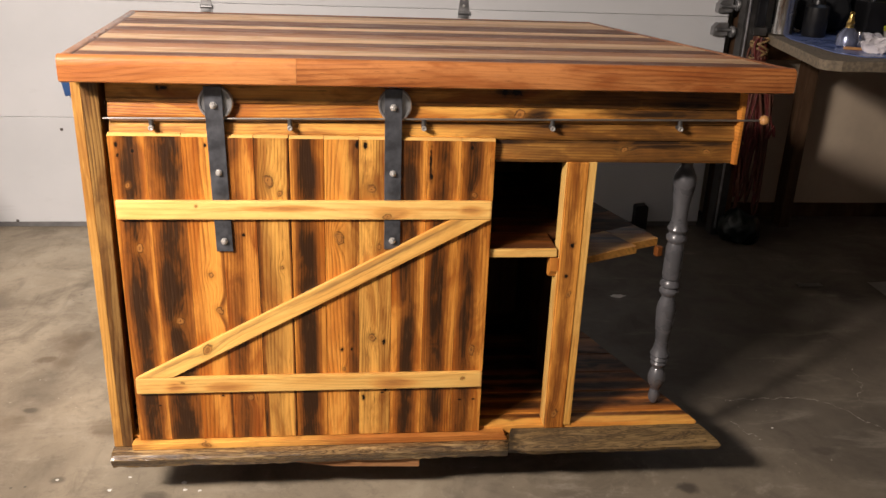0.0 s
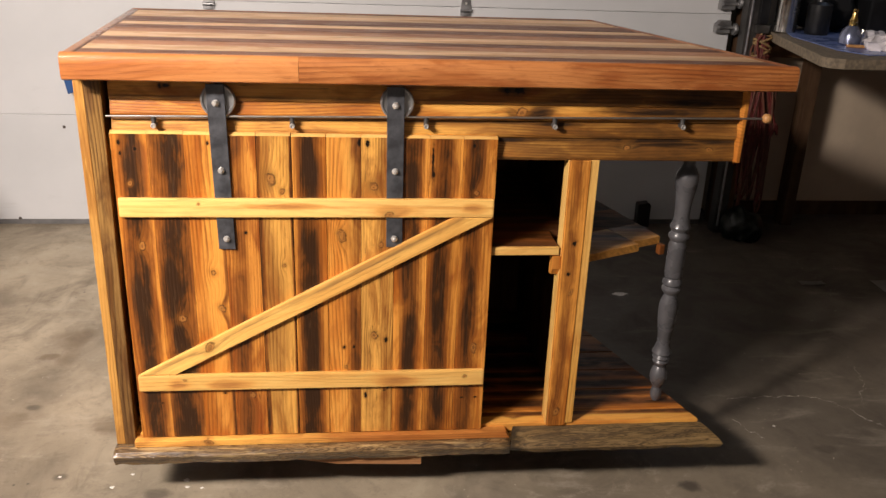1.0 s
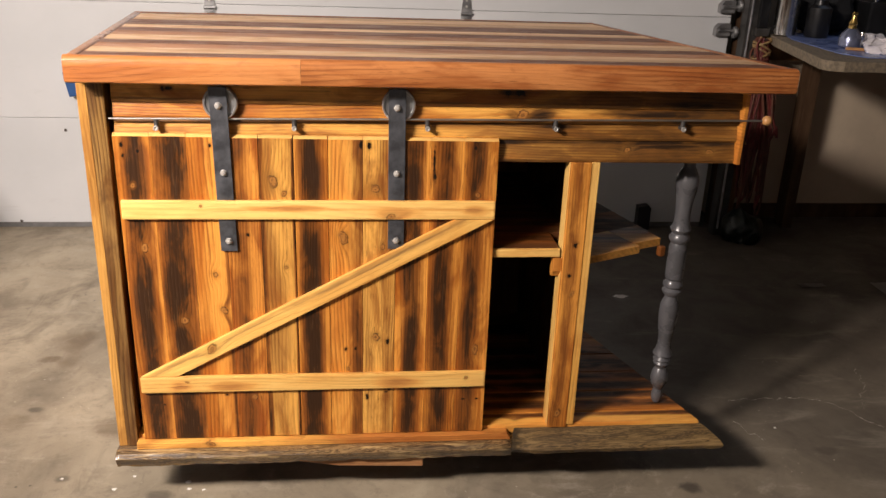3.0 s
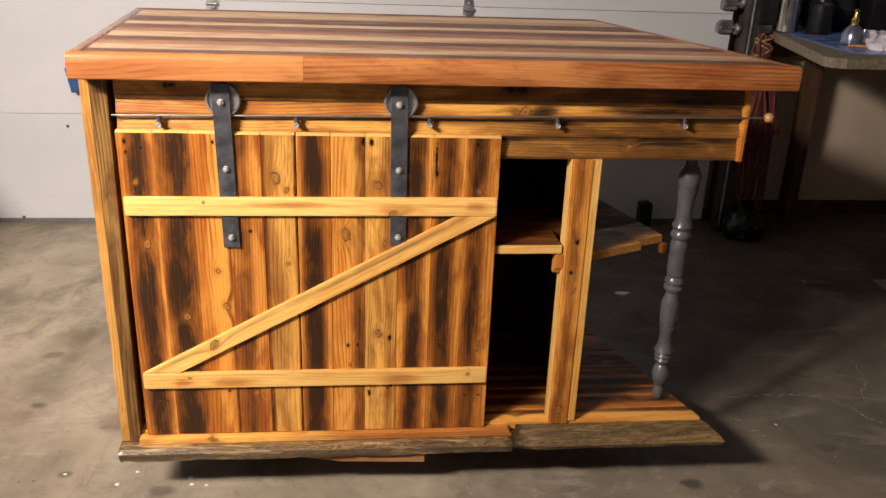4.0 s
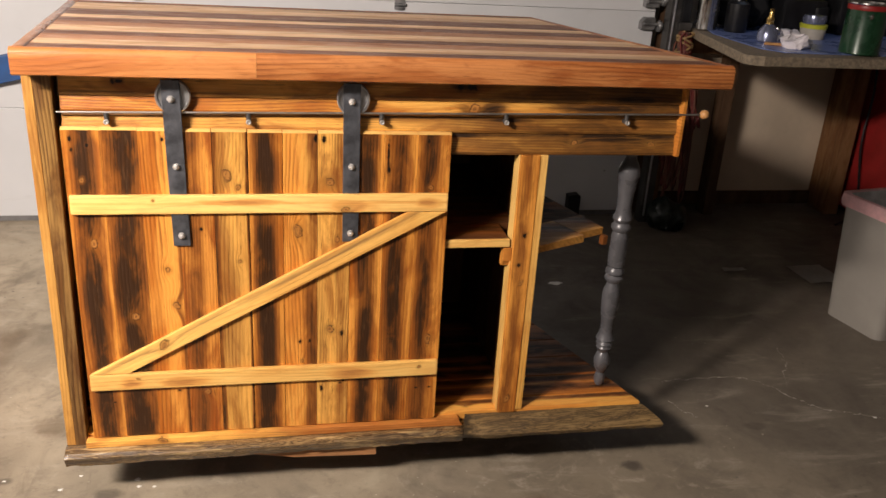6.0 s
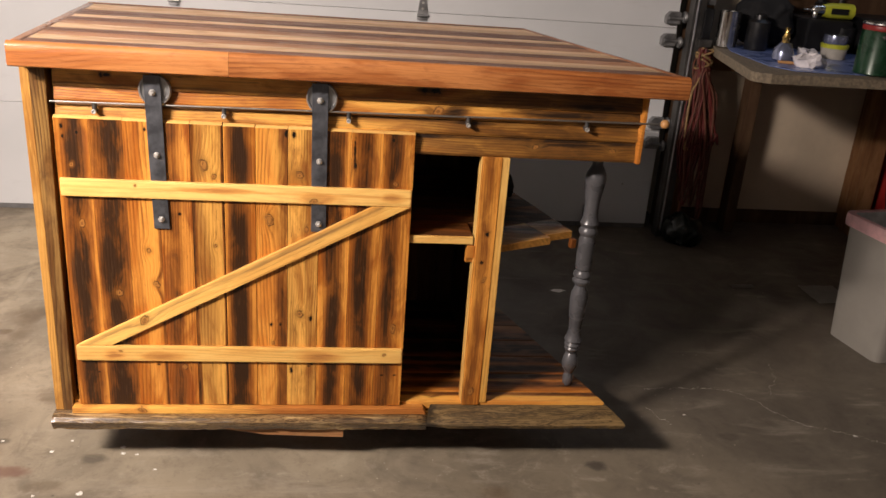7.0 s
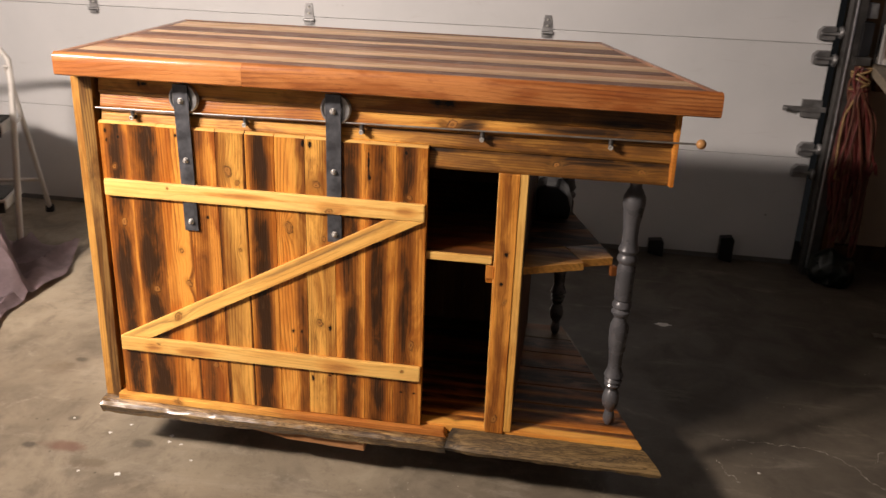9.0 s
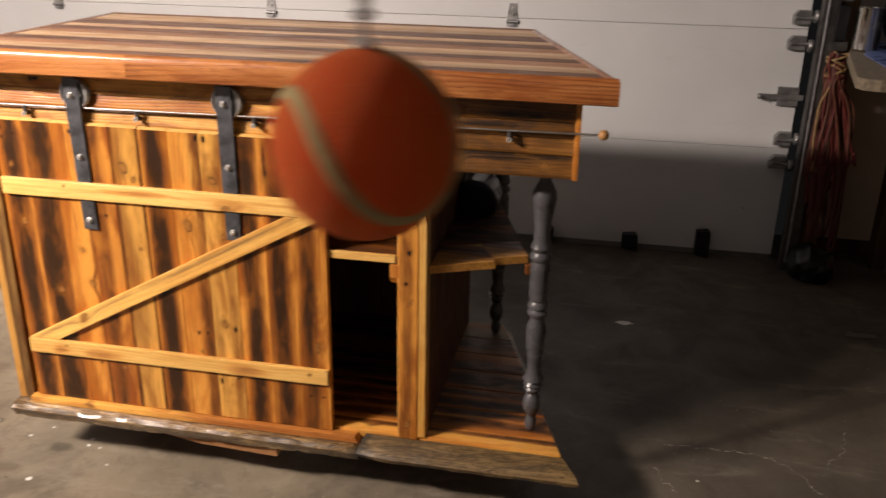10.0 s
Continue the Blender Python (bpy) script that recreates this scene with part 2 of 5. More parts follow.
def concrete():
    k = Tree("garage_concrete")
    here = k.coords()
    big = k.noise(here, 1.1, 5.0, 0.6, 0.5)
    mid = k.noise(here, 5.0, 6.0, 0.62, 0.6)
    fine = k.noise(here, 60.0, 6.0, 0.7)
    grit = k.node("TexVoronoi", ins={"Vector": here, "Scale": 160.0})
    c = k.mix(k.span(big, 0.3, 0.7), (0.140, 0.122, 0.095), (0.345, 0.308, 0.244))
    c = k.mix(k.math("MULTIPLY", k.span(mid, 0.45, 0.72), 0.6), c, (0.085, 0.073, 0.060))
    c = k.mix(k.math("MULTIPLY", k.span(mid, 0.42, 0.28), 0.5), c, (0.36, 0.33, 0.265))
    c = k.mix(k.math("MULTIPLY", k.span(fine, 0.5, 0.75), 0.35), c, (0.09, 0.075, 0.06))
    blotch = k.noise(k.coords((1, 1, 1), (6, 9, 0)), 13.0, 8.0, 0.74, 0.5)
    c = k.mix(k.span(blotch, 0.52, 0.70, 0.0, 0.45), c, (0.095, 0.080, 0.064))
    c = k.mix(k.span(blotch, 0.46, 0.30, 0.0, 0.45), c, (0.36, 0.335, 0.285))
    oil = k.noise(k.coords((1, 1, 1), (4, 2, 0)), 3.3, 2.0)
    c = k.mix(k.math("MULTIPLY", k.span(oil, 0.66, 0.74), 0.55), c, (0.085, 0.055, 0.030))
    c = k.mix(k.math("MULTIPLY", k.span(grit, 0.10, 0.02), 0.25), c, (0.40, 0.38, 0.34))
    # dirty floor at back right, island shade put into its colour; oil, rust spots
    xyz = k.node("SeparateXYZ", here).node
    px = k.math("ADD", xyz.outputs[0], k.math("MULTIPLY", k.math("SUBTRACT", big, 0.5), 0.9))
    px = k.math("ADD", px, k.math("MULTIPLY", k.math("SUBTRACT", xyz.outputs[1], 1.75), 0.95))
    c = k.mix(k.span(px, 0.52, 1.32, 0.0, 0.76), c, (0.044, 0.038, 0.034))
    for x, y, rx, ry, a, col in FLOOR_SPOTS:
        dx = k.math("DIVIDE", k.math("SUBTRACT", xyz.outputs[0], x + 0.25), rx)
        dy = k.math("DIVIDE", k.math("SUBTRACT", xyz.outputs[1], y - 0.05), ry)
        d = k.math("SQRT", k.math("ADD", k.math("MULTIPLY", dx, dx), k.math("MULTIPLY", dy, dy)))
        d = k.math("ADD", d, k.math("MULTIPLY", k.math("SUBTRACT", k.noise(here, 26.0, 4.0, 0.65), 0.5), 1.3))
        c = k.mix(k.span(d, 1.2, 0.5, 0.0, a), c, col)
    smear = k.noise(k.coords((1, 3.5, 1), (2, 5, 0)), 3.2, 6.0, 0.7, 0.4)
    c = k.mix(k.span(smear, 0.54, 0.74, 0.0, 0.34), c, (0.38, 0.355, 0.31))
    trail = k.noise(k.coords((6, 1.2, 1), (9, 1, 0)), 2.6, 6.0, 0.7, 0.8)
    c = k.mix(k.span(trail, 0.58, 0.74, 0.0, 0.35), c, (0.075, 0.064, 0.052))
    dust = k.node("TexVoronoi", ins={"Vector": here, "Scale": 38.0})
    some = k.noise(k.coords((1, 1, 1), (8, 3, 0)), 2.4, 4.0, 0.6)
    c = k.mix(k.math("MULTIPLY", k.span(dust, 0.085, 0.045), k.span(some, 0.50, 0.62, 0.0, 0.75)), c, (0.48, 0.46, 0.41))
    specks = k.node("TexVoronoi", ins={"Vector": k.coords((1, 1, 1), (5, 5, 0)), "Scale": 21.0})
    c = k.mix(k.math("MULTIPLY", k.span(specks, 0.085, 0.05), k.span(some, 0.52, 0.40, 0.0, 0.7)), c, (0.035, 0.03, 0.027))
    c = k.mix(1.0, c, (1.06, 1.0, 0.91), "MULTIPLY")
    k.put(k.bsdf.inputs["Diffuse Roughness"], 1.0)
    return k.finish(c, k.span(mid, 0.3, 0.7, 0.48, 0.72), 0.0, fine, 0.3, 0.003)


M = {
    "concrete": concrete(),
    "steel": plain("blackened_steel", (0.140, 0.146, 0.162), 0.40, 0.72, 0.35, 30, 0.12),
    "zinc": plain("zinc_bolt", (0.78, 0.76, 0.72), 0.36, 0.75, 0.1, 60, 0.05),
    "wheel": plain("turned_aluminium", (0.52, 0.52, 0.52), 0.36, 0.9, 0.15, 40, 0.08),
    "rod": plain("steel_rod", (0.42, 0.40, 0.37), 0.42, 0.9, 0.04, 60, 0.02),
    "leg": plain("grey_leg_paint", (0.085, 0.084, 0.089), 0.30, 0.0, 0.18, 20, 0.08, 0.2),
    "galvanised": plain("galvanised_steel", (0.30, 0.30, 0.30), 0.45, 0.8, 0.25, 25, 0.1),
    "dull_steel": plain("dull_track_steel", (0.10, 0.095, 0.09), 0.45, 0.7, 0.3, 18, 0.1),
    "bright_steel": plain("worn_steel_edge", (0.5, 0.5, 0.52), 0.35, 0.9, 0.2, 30, 0.05),
    "drywall": plain("beige_drywall", (0.60, 0.49, 0.36), 0.85, 0.0, 0.10, 3.0, 0.10),
    "dark_board": plain("dark_board_wall", (0.24, 0.21, 0.18), 0.85, 0.0, 0.25, 3.0, 0.15),
    "bare_board": plain("pale_grey_wall", (0.47, 0.49, 0.53), 0.85, 0.0, 0.25, 3.0, 0.15),
    "ceiling": plain("ceiling_board", (0.19, 0.20, 0.21), 0.9, 0.0, 0.05, 3.0, 0.1),
    "stud": wood("raw_stud", (0.28, 0.15, 0.066), (0.20, 0.098, 0.040), along=2, across=0, rough=0.7, coat=0.0),
    "dark_stud": wood("dark_stud", (0.10, 0.055, 0.028), (0.07, 0.036, 0.018), along=2, across=0, rough=0.75, coat=0.0),
    "chip": plain("particle_board", (0.22, 0.175, 0.12), 0.8, 0.0, 0.35, 90, 0.3),
    "blue_sheet": plain("blue_bench_sheet", (0.16, 0.22, 0.46), 0.30, 0.0, 0.2, 9, 0.08),
    "black": plain("black_plastic", (0.010, 0.010, 0.011), 0.40, 0.0, 0.3, 20, 0.1),
    "canvas": plain("black_canvas", (0.012, 0.012, 0.013), 0.9, 0.0, 0.3, 60, 0.3),
    "rubber": plain("black_rubber", (0.014, 0.014, 0.014), 0.75, 0.0, 0.2, 30, 0.15),
    "bin": plain("grey_bin_plastic", (0.34, 0.315, 0.275), 0.5, 0.0, 0.06, 8, 0.05),
    "bag": plain("pink_bin_bag", (0.72, 0.42, 0.42), 0.35, 0.0, 0.2, 18, 0.2),
    "bag_in": plain("clear_bin_bag", (0.55, 0.54, 0.53), 0.35, 0.0, 0.25, 18, 0.2),
    "green": plain("green_can_paint", (0.010, 0.050, 0.020), 0.3, 0.1, 0.25, 14, 0.04, 0.3),
    "red": plain("red_paint", (0.30, 0.020, 0.018), 0.4, 0.0, 0.2, 10, 0.05),
    "yellow": plain("yellow_plastic", (0.50, 0.52, 0.04), 0.4, 0.0, 0.1, 15, 0.04),
    "white": plain("white_cloth", (0.78, 0.74, 0.76), 0.9, 0.0, 0.06, 30, 0.2),
    "paper": plain("scrap_paper", (0.45, 0.42, 0.37), 0.85, 0.0, 0.1, 30, 0.1),
    "tin": plain("bright_tin", (0.70, 0.69, 0.66), 0.22, 1.0, 0.1, 20, 0.04),
    "brass": plain("brass_neck", (0.70, 0.48, 0.16), 0.28, 1.0, 0.1, 30, 0.03),
    "bottle": plain("pale_blue_metal", (0.28, 0.31, 0.44), 0.22, 0.7, 0.15, 20, 0.03),
    "cord_red": plain("red_cord", (0.125, 0.019, 0.015), 0.55, 0.0, 0.3, 60, 0.1),
    "cord_brown": plain("brown_cord", (0.12, 0.040, 0.022), 0.6, 0.0, 0.3, 60, 0.1),
    "cord_pale": plain("pale_cord", (0.30, 0.19, 0.08), 0.6, 0.0, 0.3, 60, 0.1),
    "ladder": plain("white_ladder_paint", (0.62, 0.60, 0.56), 0.4, 0.0, 0.06, 12, 0.04),
    "tread": plain("black_tread", (0.022, 0.021, 0.020), 0.7, 0.0, 0.3, 50, 0.25),
    "cloth": plain("purple_drop_cloth", (0.31, 0.235, 0.25), 0.95, 0.0, 0.25, 10, 0.3),
    "cable": plain("pale_cable", (0.55, 0.50, 0.44), 0.6, 0.0, 0.1, 20, 0.05),
    "tape": plain("blue_masking_tape", (0.020, 0.085, 0.26), 0.6, 0.0, 0.12, 30, 0.06),
    "seal": plain("blue_black_seal", (0.17, 0.165, 0.16), 0.6, 0.0, 0.2, 20, 0.1),
    "tape_core": plain("tape_core_card", (0.30, 0.28, 0.24), 0.8, 0.0, 0.1, 30, 0.06),
    "crack": plain("pale_crack_filler", (0.50, 0.48, 0.43), 0.9, 0.0, 0.3, 60, 0.2),
    "drip": plain("white_paint_drip", (0.75, 0.73, 0.68), 0.6, 0.0, 0.1, 60, 0.1),
    "scuff": plain("dark_scuff", (0.075, 0.060, 0.050), 0.6, 0.0, 0.3, 30, 0.1),
    "knob": plain("wooden_knob", (0.55, 0.28, 0.10), 0.4, 0.0, 0.12, 60, 0.05, 0.2),
    "felt_seam": plain("ball_seam_rubber", (0.60, 0.44, 0.20), 0.8, 0.0, 0.15, 60, 0.15),
    "string": plain("clear_string", (0.66, 0.64, 0.60), 0.4, 0.0, 0.1, 60, 0.05),
    # cabinet shade is put into this dark base tone
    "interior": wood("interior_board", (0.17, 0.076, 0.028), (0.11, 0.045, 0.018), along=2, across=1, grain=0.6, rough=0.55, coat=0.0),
}
k = Tree("garage_door_enamel")
haze = k.noise(k.coords(), 2.2, 5.0, 0.6)
rub = k.noise(k.coords((3, 3, 14), (1, 2, 3)), 1.6, 6.0, 0.68, 0.6)
grime = k.node("TexVoronoi", ins={"Vector": k.coords((1, 1, 1), (2, 0, 7)), "Scale": 7.0})
c = k.mix(k.span(haze, 0.3, 0.7), (0.63, 0.64, 0.645), (0.69, 0.695, 0.70))
c = k.mix(k.span(rub, 0.58, 0.76, 0.0, 0.22), c, (0.36, 0.34, 0.31))
c = k.mix(k.math("MULTIPLY", k.span(grime, 0.05, 0.02), 0.55), c, (0.22, 0.20, 0.18))
M["panel"] = k.finish(c, k.span(haze, 0.3, 0.7, 0.40, 0.55), 0.0, rub, 0.06, 0.002)
k = Tree("orange_felt")
fuzz = k.noise(k.coords(), 900.0, 3.0, 0.7)
soft = k.noise(k.coords(), 60.0, 4.0)
c = k.mix(k.span(soft, 0.3, 0.7), (0.98, 0.125, 0.024), (1.0, 0.165, 0.034))
c = k.mix(k.math("MULTIPLY", k.span(fuzz, 0.5, 0.8), 0.4), c, (1.0, 0.25, 0.07))
M["felt"] = k.finish(c, 0.95, 0.0, fuzz, 0.6, 0.002)
k.put(k.bsdf.inputs["Subsurface Weight"], 0.55)
k.put(k.bsdf.inputs["Subsurface Radius"], (1.0, 0.35, 0.15))
k.put(k.bsdf.inputs["Subsurface Scale"], 0.022)
k.put(k.bsdf.inputs["Sheen Weight"], 0.40)
k.put(k.bsdf.inputs["Sheen Roughness"], 0.45)
k.put(k.bsdf.inputs["Sheen Tint"], (1.0, 0.35, 0.12, 1))
k = Tree("clear_plastic")
M["clear"] = k.finish((0.80, 0.79, 0.76), 0.12)
k.put(k.bsdf.inputs["Transmission Weight"], 0.55)


# ---- building helpers ----
def box(bm, x0, x1, y0, y1, z0, z1):
    vs = [bm.verts.new(p) for p in ((x0, y0, z0), (x1, y0, z0), (x1, y1, z0), (x0, y1, z0), (x0, y0, z1), (x1, y0, z1), (x1, y1, z1), (x0, y1, z1))]
    for f in ((0, 3, 2, 1), (4, 5, 6, 7), (0, 1, 5, 4), (1, 2, 6, 5), (2, 3, 7, 6), (3, 0, 4, 7)):
        bm.faces.new([vs[i] for i in f])
    return vs


def prism(bm, outline, lo, hi, axis=2):
    """An outline of 2D points drawn out between lo and hi along an axis."""
    def place(a, b, h):
        return {0: (h, a, b), 1: (a, h, b), 2: (a, b, h)}[axis]
    low = [bm.verts.new(place(a, b, lo)) for a, b in outline]
    top = [bm.verts.new(place(a, b, hi)) for a, b in outline]
    n = len(outline)
    bm.faces.new(low[::-1])
    bm.faces.new(top)
    for i in range(n):
        bm.faces.new((low[i], low[(i + 1) % n], top[(i + 1) % n], top[i]))


def lathe(bm, profile, m=None, seg=24):
    """Turns (radius, height) points about z."""
    m = m or Matrix()
    rows = []
    for r, h in profile:
        rows.append([bm.verts.new(m @ Vector((r * math.cos(2 * math.pi * i / seg), r * math.sin(2 * math.pi * i / seg), h))) for i in range(seg)])
    for a, b in zip(rows, rows[1:]):
        for i in range(seg):
            bm.faces.new((a[i], a[(i + 1) % seg], b[(i + 1) % seg], b[i]))
    bm.faces.new(rows[0][::-1])
    bm.faces.new(rows[-1])


def tube(bm, points, r, seg=10):
    """A round bar along a line of points."""
    pts = [Vector(p) for p in points]
    rows = []
    for i, p in enumerate(pts):
        way = (pts[min(i + 1, len(pts) - 1)] - pts[max(i - 1, 0)]).normalized()
        side = way.cross(Vector((0.31, 0.52, 0.79))).normalized()
        up = way.cross(side)
        rows.append([bm.verts.new(p + r * (math.cos(2 * math.pi * j / seg) * side + math.sin(2 * math.pi * j / seg) * up)) for j in range(seg)])
    for a, b in zip(rows, rows[1:]):
        for j in range(seg):
            bm.faces.new((a[j], a[(j + 1) % seg], b[(j + 1) % seg], b[j]))
    bm.faces.new(rows[0][::-1])
    bm.faces.new(rows[-1])


def part(name, bm, material, parent=None, label="", bevel=0.0, smooth=False, segments=2):
    """Links a bmesh, given in world coordinates, as one mesh object with its origin in its middle."""
    bmesh.ops.recalc_face_normals(bm, faces=bm.faces)
    if bevel:
        sharp = [e for e in bm.edges if len(e.link_faces) == 2 and e.calc_face_angle(0) > 0.5]
        bmesh.ops.bevel(bm, geom=sharp, offset=bevel, segments=segments, affect="EDGES", profile=0.6)
    lo = Vector([min(v.co[i] for v in bm.verts) for i in range(3)])
    hi = Vector([max(v.co[i] for v in bm.verts) for i in range(3)])
    mid = (lo + hi) / 2
    bmesh.ops.translate(bm, verts=bm.verts, vec=-mid)
    mesh = bpy.data.meshes.new(name)
    bm.to_mesh(mesh)
    bm.free()
    for f in mesh.polygons:
        f.use_smooth = smooth
    if smooth:
        mesh.set_sharp_from_angle(angle=radians(40))
    mesh.materials.append(material)
    ob = new(name, mesh)
    ob.location = mid
    if parent is not None:
        ob.parent = parent
        base = parent.location.copy()
        up = parent.parent
        while up is not None:
            base += up.location
            up = up.parent
        ob.location = mid - base
    if label:
        ob["label"] = label
    return ob


def spin(bm, degrees, centre, axis="Z"):
    bmesh.ops.rotate(bm, verts=bm.verts, cent=centre, matrix=Matrix.Rotation(radians(degrees), 3, axis))


def turned(ob, degrees, axis):
    """Turns a finished part about its own middle."""
    ob.rotation_euler["XYZ".index(axis)] = radians(degrees)
    return ob


def clipped(poly, a, b, c):
    """The part of a polygon where a x + b y <= c."""
    out = []
    for p, q in zip(poly, poly[1:] + poly[:1]):
        dp, dq = a * p[0] + b * p[1] - c, a * q[0] + b * q[1] - c
        if dp <= 0:
            out.append(p)
        if dp * dq < 0:
            f = dp / (dp - dq)
            out.append((p[0] + f * (q[0] - p[0]), p[1] + f * (q[1] - p[1])))
    return out


def block(name, x0, x1, y0, y1, z0, z1, material, parent=None, label="", bevel=0.0015):
    bm = bmesh.new()
    box(bm, x0, x1, y0, y1, z0, z1)
    return part(name, bm, material, parent, label, bevel)


def thing(name, place, label, category, group="", kind=""):
    ob = new(name)
    ob.location = place
    ob.empty_display_size = 0.05
    return tagged(ob, label, category, group, kind)


def turn_y(x, y, z):
    """The pose of a thing turned about z whose axis points to the camera side (-y)."""
    return Matrix.Translation((x, y, z)) @ Matrix.Rotation(radians(90), 4, "X")


# ---- setting ----
FLOOR_Y0, FLOOR_Y1, FLOOR_X0, FLOOR_X1 = -3.4, 3.5, -3.6, 3.1
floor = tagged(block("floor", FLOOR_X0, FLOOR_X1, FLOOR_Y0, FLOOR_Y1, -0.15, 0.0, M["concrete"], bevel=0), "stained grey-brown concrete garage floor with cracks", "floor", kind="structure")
DOOR_Y = 3.20
# ceiling, side and back walls are out of view; tones set for bounced light
tagged(block("ceiling", FLOOR_X0, FLOOR_X1, FLOOR_Y0, FLOOR_Y1, 2.55, 2.65, M["ceiling"], bevel=0), "grey board garage ceiling", "ceiling", kind="structure")
tagged(block("wall_west", FLOOR_X0 - 0.12, FLOOR_X0, FLOOR_Y0, FLOOR_Y1, 0, 2.55, M["bare_board"], bevel=0), "grey drywall wall", "wall", kind="structure")
tagged(block("wall_east", FLOOR_X1, FLOOR_X1 + 0.12, FLOOR_Y0, FLOOR_Y1, 0, 2.55, M["dark_board"], bevel=0), "bare brown board wall", "wall", kind="structure")
tagged(block("wall_south", FLOOR_X0, FLOOR_X1, FLOOR_Y0 - 0.12, FLOOR_Y0, 0, 2.55, M["bare_board"], bevel=0), "grey drywall wall", "wall", kind="structure")
bm = bmesh.new()
box(bm, 1.50, FLOOR_X1, 3.34, 3.46, 0, 2.55)
box(bm, FLOOR_X0, 1.50, 3.27, 3.46, 2.15, 2.55)
tagged(part("wall_north", bm, M["drywall"]), "beige drywall beside and above the garage door", "wall", kind="structure")

# garage door: sections, hinges, end brackets, lock, bottom seal
SEAMS = (0.020, 0.428, 0.848, 1.268, 1.688, 2.10)
garage_door = thing("garage_door", (-1.0, DOOR_Y, 0), "closed white sectional steel garage door", "garage door", kind="structure")
for z0, z1 in zip(SEAMS, SEAMS[1:]):
    block("section", -3.55, 1.405, DOOR_Y, DOOR_Y + 0.045, z0 + 0.0006, z1 - 0.0006, M["panel"], garage_door, bevel=0.0022)
block("bottom_seal", -3.55, 1.405, DOOR_Y + 0.004, DOOR_Y + 0.04, 0.0, 0.020, M["seal"], garage_door, "grey rubber bottom seal", 0.001)
for z in SEAMS[1:-1]:
    for x in (-3.30, -2.36, -1.437, -0.537, 0.387):
        bm = bmesh.new()
        prism(bm, ((x - 0.020, z - 0.030), (x + 0.020, z - 0.030), (x + 0.020, z - 0.008), (x + 0.013, z + 0.052), (x - 0.013, z + 0.052), (x - 0.020, z - 0.008)), DOOR_Y - 0.004, DOOR_Y - 0.0005, 1)
        tube(bm, ((x - 0.021, DOOR_Y - 0.007, z - 0.012), (x + 0.021, DOOR_Y - 0.007, z - 0.012)), 0.0065)
        box(bm, x - 0.012, x + 0.012, DOOR_Y - 0.010, DOOR_Y - 0.004, z - 0.030, z - 0.020)
        hinge = part("hinge", bm, M["galvanised"], garage_door, bevel=0.0008)
        for dz in (0.014, 0.036):
            bm = bmesh.new()
            lathe(bm, ((0.005, 0), (0.005, 0.003), (0.0025, 0.005)), turn_y(x, DOOR_Y - 0.004, z + dz), 8)
            part("bolt", bm, M["zinc"], hinge)


def end_bracket(x, z, s):
    bm = bmesh.new()
    prism(bm, ((x - 0.026, z - 0.022), (x + 0.030, z - 0.022), (x + 0.030, z + 0.024), (x - 0.010, z + 0.024), (x - 0.026, z + 0.008)), DOOR_Y - 0.032, DOOR_Y - 0.001, 1)
    tube(bm, ((x - 0.02, DOOR_Y - 0.037, z), (x + 0.075, DOOR_Y - 0.037, z)), 0.007)
    lathe(bm, ((0.020, -0.008), (0.023, 0), (0.020, 0.008)), Matrix.Translation((x + 0.045, DOOR_Y - 0.037, z + s * 0.006)) @ Matrix.Rotation(radians(90), 4, "Y"), 16)
    return part("roller_bracket", bm, M["galvanised"], garage_door, bevel=0.0015)


for z in SEAMS[1:-1]:
    end_bracket(1.372, z + 0.040, 1)
    end_bracket(1.366, z - 0.045, -1)
bm = bmesh.new()
box(bm, 1.335, 1.405, DOOR_Y - 0.018, DOOR_Y - 0.001, 0.585, 0.65)
box(bm, 1.268, 1.42, DOOR_Y - 0.026, DOOR_Y - 0.018, 0.607, 0.626)
tube(bm, ((1.275, DOOR_Y - 0.05, 0.617), (1.275, DOOR_Y - 0.01, 0.617)), 0.006)
part("slide_lock", bm, M["galvanised"], garage_door, "galvanised slide lock", 0.0012)
for x, w, h in ((1.148, 0.052, 0.105), (0.880, 0.060, 0.070), (0.56, 0.055, 0.07)):
    bm = bmesh.new()
    prism(bm, ((x - w / 2, 0.012), (x + w / 2, 0.0), (x + w / 2, h - 0.01), (x + w / 2 - 0.01, h), (x - w / 2, h - 0.006)), DOOR_Y - 0.042, DOOR_Y - 0.002, 1)
    tagged(part("rubber_block", bm, M["black"], None, "", 0.002), "small black block against the foot of the garage door", "block", "blocks at the garage door")

bm = bmesh.new()
prism(bm, ((-1.048, 0.512), (-0.935, 0.539), (-0.952, 0.628), (-1.063, 0.603)), DOOR_Y - 0.040, DOOR_Y - 0.001, 1)
part("pull_strap", bm, M["tape"], garage_door, "blue fabric pull strap", 0.004)
for x, z in ((-1.088, 0.382), (-1.293, 0.025), (-1.5, 0.6)):
    bm = bmesh.new()
    lathe(bm, ((0.006, 0), (0.005, 0.0008)), turn_y(x, DOOR_Y, z), 10)
    part("scuff_spot", bm, M["scuff"], garage_door)

